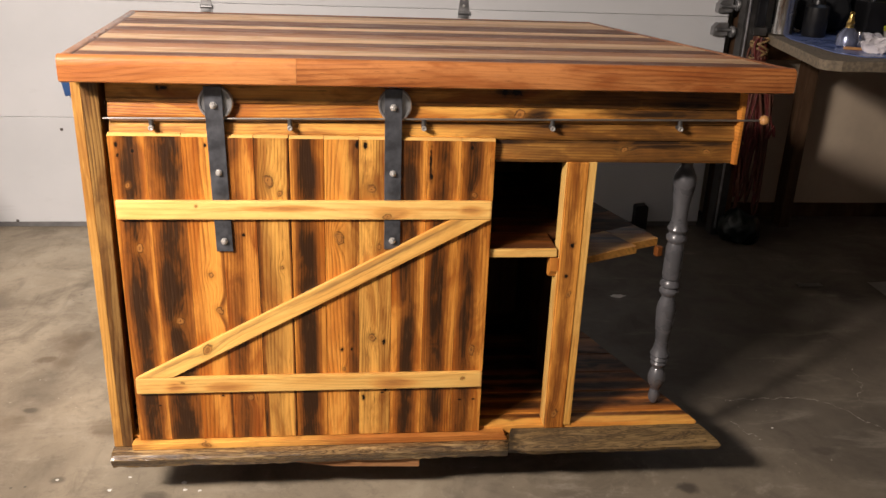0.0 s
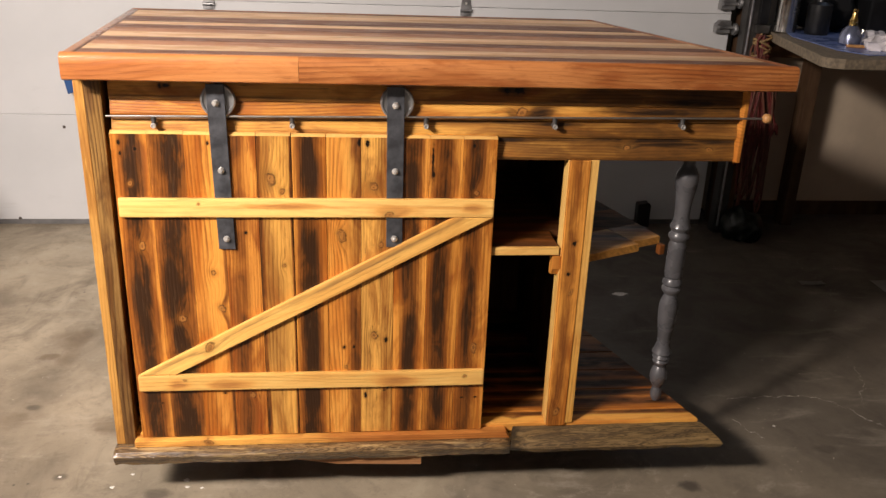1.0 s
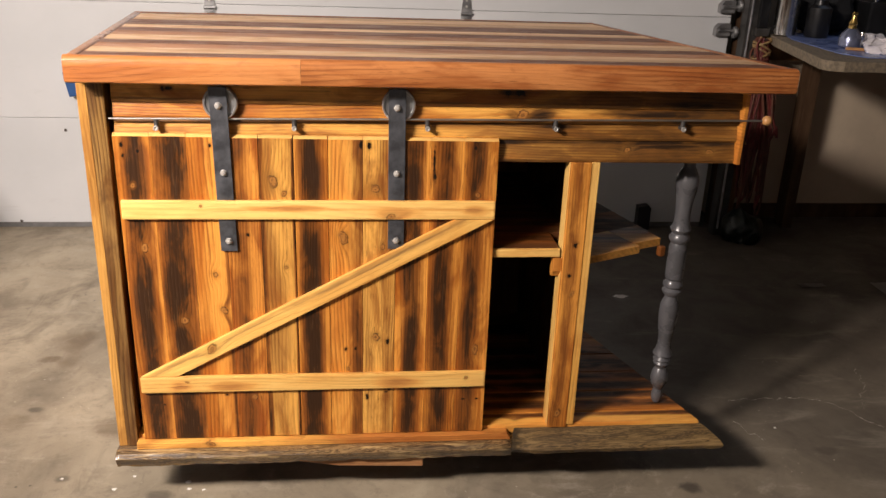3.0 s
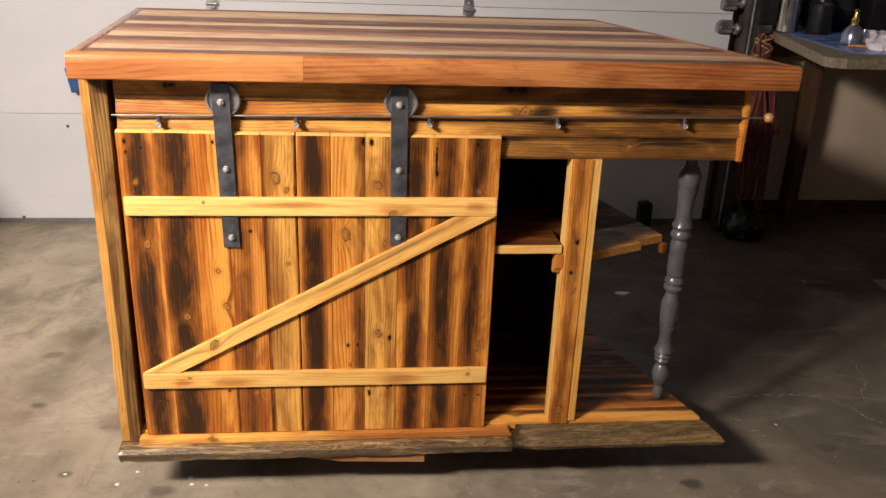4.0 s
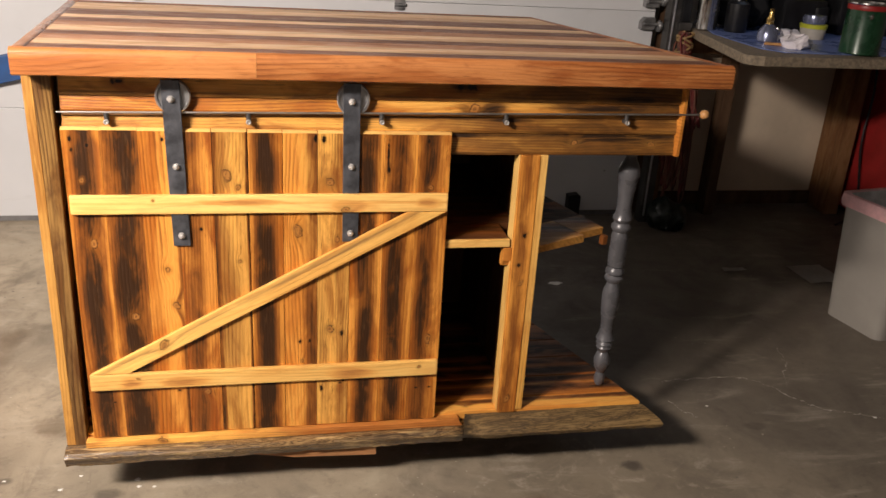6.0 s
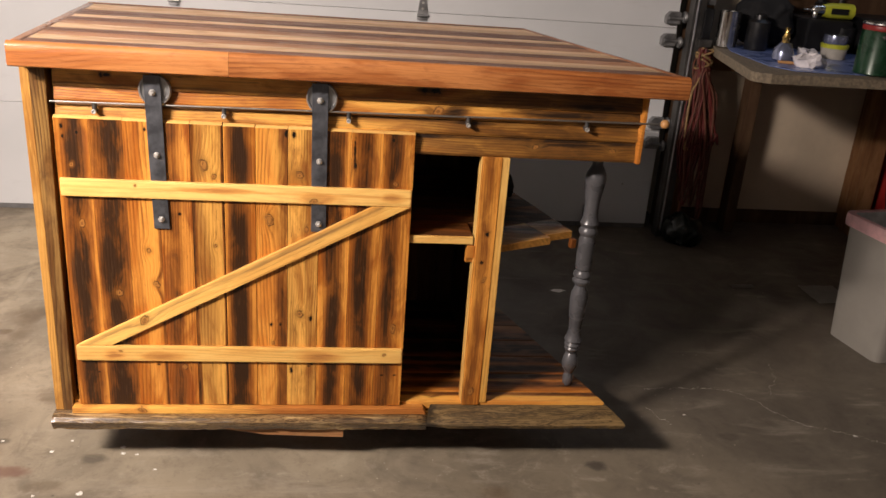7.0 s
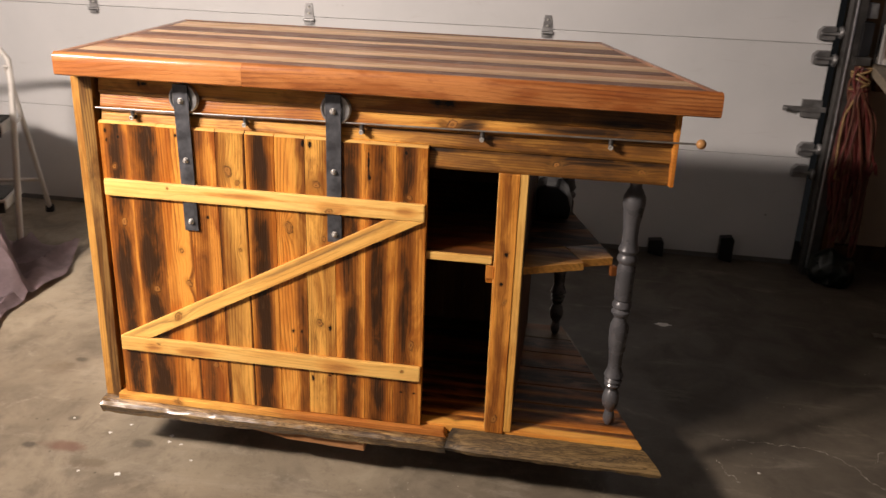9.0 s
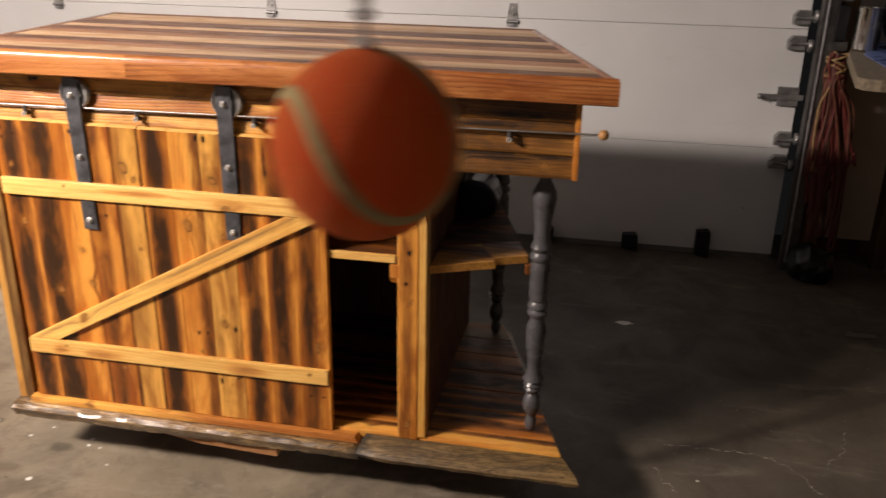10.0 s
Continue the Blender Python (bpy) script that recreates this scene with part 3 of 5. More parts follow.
# vertical track and door jamb
track = thing("door_track", (1.43, 3.12, 0), "dark steel vertical garage door track with worn edge", "track", kind="structure")
bm = bmesh.new()
prism(bm, ((1.422, 3.10), (1.470, 3.10), (1.470, 3.165), (1.462, 3.165), (1.462, 3.106), (1.430, 3.106), (1.430, 3.15), (1.422, 3.15)), 0.0, 2.2)
part("rail", bm, M["dull_steel"], track)
bm = bmesh.new()
tube(bm, ((1.436, 3.097, 0.03), (1.436, 3.097, 2.2)), 0.0045, 8)
part("worn_lip", bm, M["bright_steel"], track, "shiny worn rail lip")
for z in (0.35, 0.95, 1.6):
    block("wall_bracket", 1.462, 1.51, 3.115, 3.27, z, z + 0.05, M["galvanised"], track)
tagged(block("door_jamb", 1.452, 1.50, 3.17, 3.27, 0, 2.2, M["dark_stud"], bevel=0.003), "dark brown wooden garage door jamb", "jamb", kind="structure")
tagged(block("trim", 1.505, 1.575, 3.27, 3.338, 0, 2.4, M["stud"], bevel=0.003), "brown wooden wall stud", "stud", kind="structure")
tagged(block("trim", 2.36, 2.43, 3.26, 3.338, 0, 2.4, M["stud"], bevel=0.003), "brown wooden wall stud", "stud", kind="structure")
tagged(block("trim", 1.72, 2.36, 3.31, 3.338, 0.93, 2.2, M["dark_stud"], bevel=0.003), "dark stained board wall above the workbench", "wall", kind="structure")
# added dark strip: the wall's shaded foot put into a board
tagged(block("baseboard", 1.58, 2.36, 3.32, 3.338, 0, 0.06, M["dark_stud"], bevel=0.003), "added dark strip for the shaded wall foot under the workbench", "baseboard", kind="structure")
# ---- kitchen island ----
FRONT, BACK, TOP = 1.452, 2.125, 0.931
DOOR_F = 1.500


def left_x(y):
    return -0.502 - 0.064 * (y - FRONT)


def right_x(y):
    return 0.765 - 0.292 * (y - FRONT)


island = thing("kitchen_island", (0.1, 1.75, 0.0), "rustic reclaimed-wood kitchen island with sliding barn door and slanted end", "kitchen island")

# worktop: staves in a frame of edge strips
worktop = bmesh.new()
prism(worktop, ((left_x(1.464) + 0.02, 1.464), (right_x(1.464) - 0.02, 1.464), (right_x(2.11) - 0.02, 2.11), (left_x(2.11) + 0.02, 2.11)), 0.887, 0.926)
worktop = part("worktop", worktop, M["stud"], island, "striped laminated hardwood worktop with rounded edges")
MAPLE, WALNUT, CHERRY = (0.90, 0.61, 0.36), (0.26, 0.115, 0.066), (0.53, 0.250, 0.125)
staves = (
    (1.464, 1.508, "walnut"), (1.508, 1.563, "maple"), (1.563, 1.614, "cherry"), (1.614, 1.661, "walnut"), (1.661, 1.729, "maple"), (1.729, 1.784, "cherry"),
    (1.784, 1.842, "walnut"), (1.842, 1.888, "maple"), (1.888, 1.978, "walnut"), (1.978, 2.092, "maple"), (2.092, 2.112, "walnut"),
)
tones = {"maple": (MAPLE, times(MAPLE, 0.78)), "walnut": (WALNUT, times(WALNUT, 0.72)), "cherry": (CHERRY, times(CHERRY, 0.75))}
stave_mats = {key: wood("worktop_" + key, a, b, along=0, across=1, grain=0.5, rough=0.45, coat=0.06) for key, (a, b) in tones.items()}
for y0, y1, key in staves:
    bm = bmesh.new()
    prism(bm, ((left_x(y0) + 0.024, y0 + 0.0003), (right_x(y0) - 0.022, y0 + 0.0003), (right_x(y1) - 0.022, y1 - 0.0003), (left_x(y1) + 0.024, y1 - 0.0003)), 0.9265, TOP)
    part("stave", bm, stave_mats[key], worktop, "", 0.0004, segments=1)


def edge_strip(name, a, b, c, d, mat, label=""):
    """A strip of the worktop's frame with rounded outer edges; corners a, b outside, c, d inside."""
    bm = bmesh.new()
    prism(bm, (a, b, c, d), 0.886, TOP + 0.0008)
    return part(name, bm, mat, worktop, label, 0.009, True, 4)


EDGE = wood("worktop_edge", (0.62, 0.250, 0.082), (0.45, 0.158, 0.046), along=0, across=2, grain=0.85, pitch=120.0, rough=0.34, coat=0.7)
EDGE_PALE = wood("worktop_edge_pale", (0.63, 0.260, 0.086), (0.46, 0.166, 0.049), along=0, across=2, grain=0.5, pitch=130.0, rough=0.34, coat=0.7)
SIDE = wood("worktop_end", (0.46, 0.195, 0.080), (0.33, 0.125, 0.048), along=1, across=2, grain=0.5, rough=0.32, coat=0.4)

def front_length(name, x0, x1, x2, x3, mat, label):
    """One length of the front strip; only its long edges are rounded, its ends butt."""
    bm = bmesh.new()
    ends = []
    for a, b in ((x0, x3), (x1, x2)):
        row = []
        for y, z in ((1.4637, TOP + 0.0008), (1.4610, TOP + 0.0008), (1.4575, TOP - 0.0005), (1.4540, TOP - 0.0038), (1.4523, TOP - 0.0085), (FRONT, TOP - 0.016), (FRONT, 0.894), (1.4535, 0.8885), (1.4580, 0.886), (1.4637, 0.886)):
            f = (y - FRONT) / 0.0117
            row.append(bm.verts.new((a + (b - a) * f, y, z)))
        ends.append(row)
    n = len(ends[0])
    for i in range(n):
        bm.faces.new((ends[0][i], ends[0][(i + 1) % n], ends[1][(i + 1) % n], ends[1][i]))
    bm.faces.new(ends[0])
    bm.faces.new(ends[1][::-1])
    return part(name, bm, mat, worktop, label, 0.0, True)


front_length("front_edge", left_x(FRONT), -0.1172, -0.1172, left_x(1.464) + 0.001, EDGE_PALE, "paler rounded front edge strip")
front_length("front_edge", -0.1168, right_x(FRONT), right_x(1.464) - 0.001, -0.1168, EDGE, "rounded orange-brown front edge")
edge_strip("back_edge", (left_x(2.1125), 2.1125), (right_x(2.1125), 2.1125), (right_x(BACK), BACK), (left_x(BACK), BACK), SIDE)
edge_strip("end_edge", (left_x(1.464), 1.4642), (left_x(1.464) + 0.0235, 1.4642), (left_x(2.112) + 0.0235, 2.112), (left_x(2.112), 2.112), SIDE)
edge_strip("end_edge", (right_x(1.464), 1.4642), (right_x(1.464) - 0.0215, 1.4642), (right_x(2.112) - 0.0215, 2.112), (right_x(2.112), 2.112), SIDE)

# apron boards under the worktop
APRON_Y = 1.514
APRON_DARK = (0.016, 0.009, 0.006)
STAIN = (0.17, 0.072, 0.017)
apron_mats = (
    wood("apron_top", GOLD, (0.50, 0.195, 0.033), APRON_DARK, along=0, across=2, sweep=(-0.20, 0.50, 0.62), holes=((0.004, -0.485, 0.0035), (0.004, -0.475, 0.003), (0.005, 0.125, 0.005), (0.006, 0.148, 0.006)), bands=((-0.018, 0.004, 0.45),), knots=((0.004, -0.62, 0.005),), scars=((0.006, 0.135, 0.005, 0.020), (-0.012, 0.47, 0.007, 0.06)), grain=1.0, rough=0.4, scorch=STAIN),
    wood("apron_second", GOLD, (0.54, 0.215, 0.036), APRON_DARK, along=0, across=2, sweep=(0.0, 0.50, 0.72), bands=((-0.014, 0.003, 0.4),), knots=((0.003, -0.075, 0.007), (0.001, 0.155, 0.009), (0.0, -0.40, 0.005)), scars=((0.003, 0.178, 0.008, 0.030), (0.004, 0.42, 0.007, 0.08)), grain=1.0, rough=0.4, scorch=STAIN),
    wood("apron_third", GOLD, OLIVE, APRON_DARK, along=0, across=2, sweep=(-0.10, 0.45, 0.55), bands=((0.015, 0.004, 0.6),), scars=((0.010, 0.22, 0.004, 0.04),), grain=1.0, rough=0.4, scorch=STAIN),
    wood("apron_bottom", GOLD, OLIVE, APRON_DARK, along=0, across=2, sweep=(-0.05, 0.45, 0.58), bands=((-0.019, 0.004, 0.5), (0.018, 0.004, 0.8)), knots=((0.004, 0.36, 0.006), (0.002, 0.52, 0.005)), scars=((0.010, 0.44, 0.005, 0.09),), grain=1.0, rough=0.4, scorch=STAIN),
)
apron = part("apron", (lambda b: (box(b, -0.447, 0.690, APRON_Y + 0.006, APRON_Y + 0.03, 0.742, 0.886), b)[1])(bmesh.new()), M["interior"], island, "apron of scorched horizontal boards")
for (z0, z1), mat in zip(((0.8435, 0.886), (0.8145, 0.843), (0.7835, 0.814), (0.741, 0.783)), apron_mats):
    bm = bmesh.new()
    # each board leans out a little at its lower edge
    prism(bm, ((APRON_Y + 0.006, z0), (APRON_Y + 0.006, z1), (APRON_Y + 0.002, z1), (APRON_Y - 0.003, z0 + 0.006), (APRON_Y - 0.001, z0)), -0.447, 0.698, 0)
    part("apron_board", bm, mat, apron, "", 0.0015)
bm = bmesh.new()
prism(bm, ((0.6985, 1.503), (0.7060, 1.503), (0.531, 2.10), (0.522, 2.10)), 0.741, 0.886)
part("end_board", bm, wood("end_board_wood", ORANGE, AMBER, along=1, across=2, grain=0.5), island, "lighter end board under the worktop", 0.0015)
block("back_apron", 0.43, 0.515, 2.05, 2.07, 0.78, 0.886, M["interior"], island)

# cabinet body: side panel, stile, divider, back, deck, shelves
SIDE_WOOD = wood("side_panel_wood", (0.66, 0.345, 0.085), (0.42, 0.21, 0.052), along=2, across=0, grain=0.6, knots=((0.0, -0.20, 0.006),))
STILE_WOOD = wood("stile_wood", (0.29, 0.158, 0.047), (0.14, 0.072, 0.025), along=2, across=0, grain=1.0)
bm = bmesh.new()
prism(bm, ((-0.501, 1.503), (-0.4845, 1.503), (-0.520, 2.06), (-0.538, 2.06)), 0.146, 0.885)
part("side_panel", bm, SIDE_WOOD, island, "", 0.0015)
bm = bmesh.new()
prism(bm, ((-0.484, 0.146), (-0.4635, 0.146), (-0.4550, 0.885), (-0.484, 0.885)), 1.501, 1.535, 1)
part("stile", bm, STILE_WOOD, island, "weathered corner stile", 0.002)
POST_WOOD = wood("divider_post_wood", ORANGE, AMBER, along=2, across=0, grain=0.8, bands=((-0.003, 0.010, 0.42),), knots=((-0.002, -0.255, 0.007), (0.004, 0.02, 0.005)), holes=((0.002, 0.125, 0.004), (-0.004, 0.06, 0.004)))
block("divider_post", 0.379, 0.4185, 1.507, 1.545, 0.160, 0.742, POST_WOOD, island, "front post of the divider", 0.002)
block("post_lip", 0.3762, 0.3787, 1.5105, 1.545, 0.166, 0.742, wood("post_lip_wood", PALE, GOLD, along=2, across=0), island)
block("divider_edge", 0.4187, 0.4345, 1.5085, 1.545, 0.166, 0.742, wood("divider_edge_wood", PALE, GOLD, along=2, across=0, grain=0.5), island, "pale edge of the divider")
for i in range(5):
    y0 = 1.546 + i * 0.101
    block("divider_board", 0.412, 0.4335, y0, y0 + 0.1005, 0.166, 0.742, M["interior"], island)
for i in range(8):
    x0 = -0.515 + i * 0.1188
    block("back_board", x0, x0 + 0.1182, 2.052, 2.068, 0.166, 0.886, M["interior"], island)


def deck_right(y):
    return 0.7155 - 0.33 * (y - 1.512)


# scorched deck boards; shade under the top put into the rear boards' tones
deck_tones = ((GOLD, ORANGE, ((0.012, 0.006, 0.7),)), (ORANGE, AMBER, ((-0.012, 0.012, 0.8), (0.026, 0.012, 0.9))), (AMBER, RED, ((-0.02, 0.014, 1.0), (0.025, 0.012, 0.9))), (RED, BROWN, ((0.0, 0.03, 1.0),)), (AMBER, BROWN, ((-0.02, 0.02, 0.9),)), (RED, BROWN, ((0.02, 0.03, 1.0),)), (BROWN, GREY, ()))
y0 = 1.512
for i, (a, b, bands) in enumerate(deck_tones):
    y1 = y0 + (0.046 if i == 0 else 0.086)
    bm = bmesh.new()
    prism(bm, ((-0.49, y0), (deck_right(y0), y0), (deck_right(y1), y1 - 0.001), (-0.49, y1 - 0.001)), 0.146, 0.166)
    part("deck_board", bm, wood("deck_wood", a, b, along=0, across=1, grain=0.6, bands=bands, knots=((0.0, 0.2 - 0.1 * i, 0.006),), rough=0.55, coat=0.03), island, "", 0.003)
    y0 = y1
# shelf in the closed part: lit edge and shaded top put into the tones
block("shelf_nosing", -0.435, 0.3725, 1.508, 1.516, 0.551, 0.567, wood("shelf_nosing_wood", PALE, GOLD, along=0, across=2, grain=0.5), island, "pale front edge of the shelf")
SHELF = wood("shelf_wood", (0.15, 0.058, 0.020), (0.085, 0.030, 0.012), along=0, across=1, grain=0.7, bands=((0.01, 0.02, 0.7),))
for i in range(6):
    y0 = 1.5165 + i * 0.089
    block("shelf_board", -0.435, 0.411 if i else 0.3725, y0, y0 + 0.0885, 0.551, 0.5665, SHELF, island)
bm = bmesh.new()
prism(bm, ((1.510, 0.548), (1.535, 0.548), (1.535, 0.505), (1.522, 0.505), (1.510, 0.520)), 0.361, 0.3785, 0)
part("shelf_cleat", bm, wood("cleat_wood", ORANGE, RED, along=2, across=1, grain=0.3), island, "", 0.002)
# open shelf beyond the divider, its boards square to the slanted end
ang = radians(25)
ux, uy = math.cos(ang), math.sin(ang)
# front boards pale as lit, rear ones dark: shade put into the wood
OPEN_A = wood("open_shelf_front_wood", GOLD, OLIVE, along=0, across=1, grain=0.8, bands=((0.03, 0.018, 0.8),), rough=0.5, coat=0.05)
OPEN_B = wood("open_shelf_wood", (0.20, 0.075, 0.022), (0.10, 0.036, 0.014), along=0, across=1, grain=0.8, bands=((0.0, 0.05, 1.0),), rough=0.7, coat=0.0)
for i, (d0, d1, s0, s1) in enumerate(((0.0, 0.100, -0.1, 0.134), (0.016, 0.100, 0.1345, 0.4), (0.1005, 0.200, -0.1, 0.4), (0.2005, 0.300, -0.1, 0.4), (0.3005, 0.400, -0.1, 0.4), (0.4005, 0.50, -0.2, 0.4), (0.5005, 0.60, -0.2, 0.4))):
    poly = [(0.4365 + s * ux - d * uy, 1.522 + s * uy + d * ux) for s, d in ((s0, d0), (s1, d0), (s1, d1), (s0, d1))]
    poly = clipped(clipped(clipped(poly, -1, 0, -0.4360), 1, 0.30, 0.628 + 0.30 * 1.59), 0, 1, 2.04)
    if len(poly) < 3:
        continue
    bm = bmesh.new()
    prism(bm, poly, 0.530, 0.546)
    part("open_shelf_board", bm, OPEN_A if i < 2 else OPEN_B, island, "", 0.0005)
bm = bmesh.new()
prism(bm, ((0.616, 1.612), (0.629, 1.616), (0.624, 1.629), (0.612, 1.625)), 0.508, 0.5295)
part("shelf_cleat", bm, wood("cleat_wood", times(RED, 0.5), times(BROWN, 0.5), along=2, across=1, grain=0.3, rough=0.6, coat=0.0), island, "", 0.002)

# turned legs
PROFILE = (
    (0.019, 0.742), (0.019, 0.730), (0.0125, 0.722), (0.0115, 0.714), (0.0160, 0.706), (0.0222, 0.693), (0.0235, 0.680), (0.0215, 0.665), (0.0170, 0.635), (0.0158, 0.612), (0.0165, 0.596),
    (0.0190, 0.586), (0.0216, 0.580), (0.0190, 0.574), (0.0158, 0.570), (0.0216, 0.562), (0.0212, 0.556), (0.0158, 0.549), (0.0187, 0.540), (0.0192, 0.500), (0.0188, 0.470),
    (0.0150, 0.466), (0.0205, 0.459), (0.0205, 0.452), (0.0150, 0.447), (0.0205, 0.441), (0.0200, 0.436), (0.0130, 0.428), (0.0140, 0.423), (0.0195, 0.408), (0.0205, 0.392),
    (0.0190, 0.365), (0.0150, 0.330), (0.0140, 0.312), (0.0165, 0.300), (0.0195, 0.293), (0.0214, 0.288), (0.0146, 0.283), (0.0195, 0.276), (0.0148, 0.271), (0.0180, 0.266), (0.0140, 0.258),
    (0.0110, 0.254), (0.0150, 0.248), (0.0185, 0.236), (0.0190, 0.226), (0.0165, 0.214), (0.0110, 0.205), (0.0090, 0.200), (0.0110, 0.195), (0.0125, 0.185), (0.0115, 0.174), (0.0070, 0.1665),
)
for x, y in ((0.645, 1.592), (0.512, 2.025)):
    bm = bmesh.new()
    lathe(bm, PROFILE, Matrix.Translation((x, y, 0)), 28)
    part("turned_leg", bm, M["leg"], island, "dark grey painted turned leg", 0, True)

def weathered(name, light, deep, torn, pale, rough, coat, notch):
    """Old grey-brown board: dark grooves along it, torn pale patches, worn varnish."""
    k = Tree(name)
    grain = [300.0, 300.0, 300.0]
    grain[0] = 5.0
    fibre = k.noise(k.coords(tuple(grain)), 1.0, 4.0, 0.65)
    flow = k.noise(k.coords((4.5, 62, 62), (2, 3, 1)), 1.0, 3.0, 0.55, 1.2)
    scar = k.noise(k.coords((9, 60, 60), (7, 1, 5)), 1.0, 4.0, 0.6, 1.0)
    rings = k.math("SINE", k.math("MULTIPLY", flow, 85.0))
    c = k.mix(k.span(flow, 0.34, 0.64), light, deep)
    c = k.mix(k.math("MULTIPLY", k.span(rings, 0.2, 0.95), 0.75), c, times(deep, 0.38))
    c = k.mix(k.math("MULTIPLY", k.span(rings, -0.3, -0.95), pale), c, torn)
    c = k.mix(k.span(fibre, 0.48, 0.70, 0.0, 0.55), c, times(deep, 0.7))
    c = k.mix(k.math("MULTIPLY", k.span(scar, 0.56, 0.66), k.span(fibre, 0.30, 0.60, 1.0, 0.55)), c, torn)
    far = k.math("ABSOLUTE", k.math("SUBTRACT", k.node("SeparateXYZ", k.coords()), notch))
    far = k.math("ADD", far, k.math("MULTIPLY", k.math("SUBTRACT", k.noise(k.coords((40, 90, 90)), 1.0, 4.0, 0.65), 0.5), 0.07))
    c = k.mix(k.span(far, 0.030, 0.004, 0.0, 0.85), c, times(deep, 0.20))
    return k.finish(c, k.span(flow, 0.3, 0.7, rough - 0.1, rough + 0.15), 0.0, k.math("ADD", flow, k.math("MULTIPLY", fibre, 0.6)), 0.28, 0.002, coat, 0.14)


# base skirting, door rail strip, skid and casters
WEATHER = weathered("weathered_base", (0.25, 0.152, 0.066), (0.090, 0.054, 0.027), (0.55, 0.38, 0.17), 0.22, 0.26, 1.0, 0.399)
WEATHER2 = weathered("weathered_base_end", (0.22, 0.140, 0.058), (0.085, 0.053, 0.024), (0.30, 0.200, 0.088), 0.38, 0.42, 0.2, -0.222)
PROFILE_BASE = ((1.535, 0.1455), (1.488, 0.1455), (1.476, 0.143), (1.470, 0.135), (1.474, 0.124), (1.480, 0.112), (1.535, 0.112))


def rough_board(profile, x0, x1, n, torn, slant0=0.0, slant1=0.0, draw=0.0):
    """A weathered board along x whose lower and outer edges are torn; its ends may be cut aslant."""
    bm = bmesh.new()
    rows = []
    y_out = min(y for y, z in profile)
    z_mid = sum(z for y, z in profile) / len(profile)
    for i in range(n + 1):
        t = i / n
        row = []
        for y, z in profile:
            x = x0 + (x1 - x0) * t + (1 - t) * slant0 * (y - y_out) + t * slant1 * (y - y_out)
            low = max(0.0, min(1.0, (z_mid - z) / 0.012)) if y < 1.511 else 0.0
            rip = 0.7 * noise.noise((x * 17, 3.1, z * 20)) + 0.5 * noise.noise((x * 60, 1.7, z * 60)) + 0.4 * noise.noise((x * 170, 5.0, z * 60))
            dy = 0.0016 * noise.noise((x * 30, y * 60, z * 60)) + torn * 0.8 * low * max(0.0, rip)
            dz = 0.0010 * noise.noise((x * 26, y * 50, 7.0)) + torn * low * rip * 0.55
            dy += draw * max(0.0, 1 - t / 0.14)
            row.append(bm.verts.new((x, y + (dy if y < 1.511 else 0.0), z + dz)))
        rows.append(row)
    m = len(profile)
    for a, b in zip(rows, rows[1:]):
        for j in range(m):
            bm.faces.new((a[j], a[(j + 1) % m], b[(j + 1) % m], b[j]))
    bm.faces.new(rows[0])
    bm.faces.new(rows[-1][::-1])
    return bm


part("base_board", rough_board(PROFILE_BASE, -0.502, 0.296, 240, 0.0045, 0.0, 0.25), WEATHER, island, "weathered grey-brown base board", 0, True)
part("base_board", rough_board(((1.5114, 0.116), (1.5114, 0.1585), (1.4985, 0.1545), (1.472, 0.1415), (1.464, 0.133), (1.467, 0.124), (1.476, 0.119)), 0.2963, 0.756, 90, 0.004, 0.25, -0.78, 0.006), WEATHER2, island, "weathered olive-brown base board", 0, True)
bm = bmesh.new()
prism(bm, ((0.7175, 1.536), (0.545, 2.085), (0.520, 2.085), (0.692, 1.536)), 0.116, 0.1455)
part("base_board", bm, WEATHER2, island, "", 0.002)
bm = bmesh.new()
prism(bm, ((-0.501, 1.536), (-0.470, 1.536), (-0.505, 2.085), (-0.538, 2.085)), 0.112, 0.1455)
part("base_board", bm, WEATHER, island, "", 0.002)
block("base_board", -0.50, 0.515, 2.065, 2.085, 0.112, 0.1455, WEATHER, island)
bm = bmesh.new()
prism(bm, ((-0.463, 0.1458), (0.298, 0.1458), (0.290, 0.1605), (-0.463, 0.1605)), 1.488, 1.511, 1)
part("door_guide", bm, wood("door_guide_wood", GOLD, (0.50, 0.19, 0.045), along=0, across=2, grain=0.6, knots=((0.0, -0.235, 0.006),)), island, "orange guide strip below the sliding door", 0.002)
bm = bmesh.new()
prism(bm, ((-0.19, 0.111), (0.114, 0.111), (0.114, 0.083), (-0.06, 0.090), (-0.16, 0.1065)), 1.492, 1.86, 1)
part("skid_board", bm, wood("skid_wood", (0.42, 0.22, 0.10), (0.32, 0.15, 0.06), along=0, across=2, grain=0.6, coat=0.0), island, "rough board under the base", 0.002)
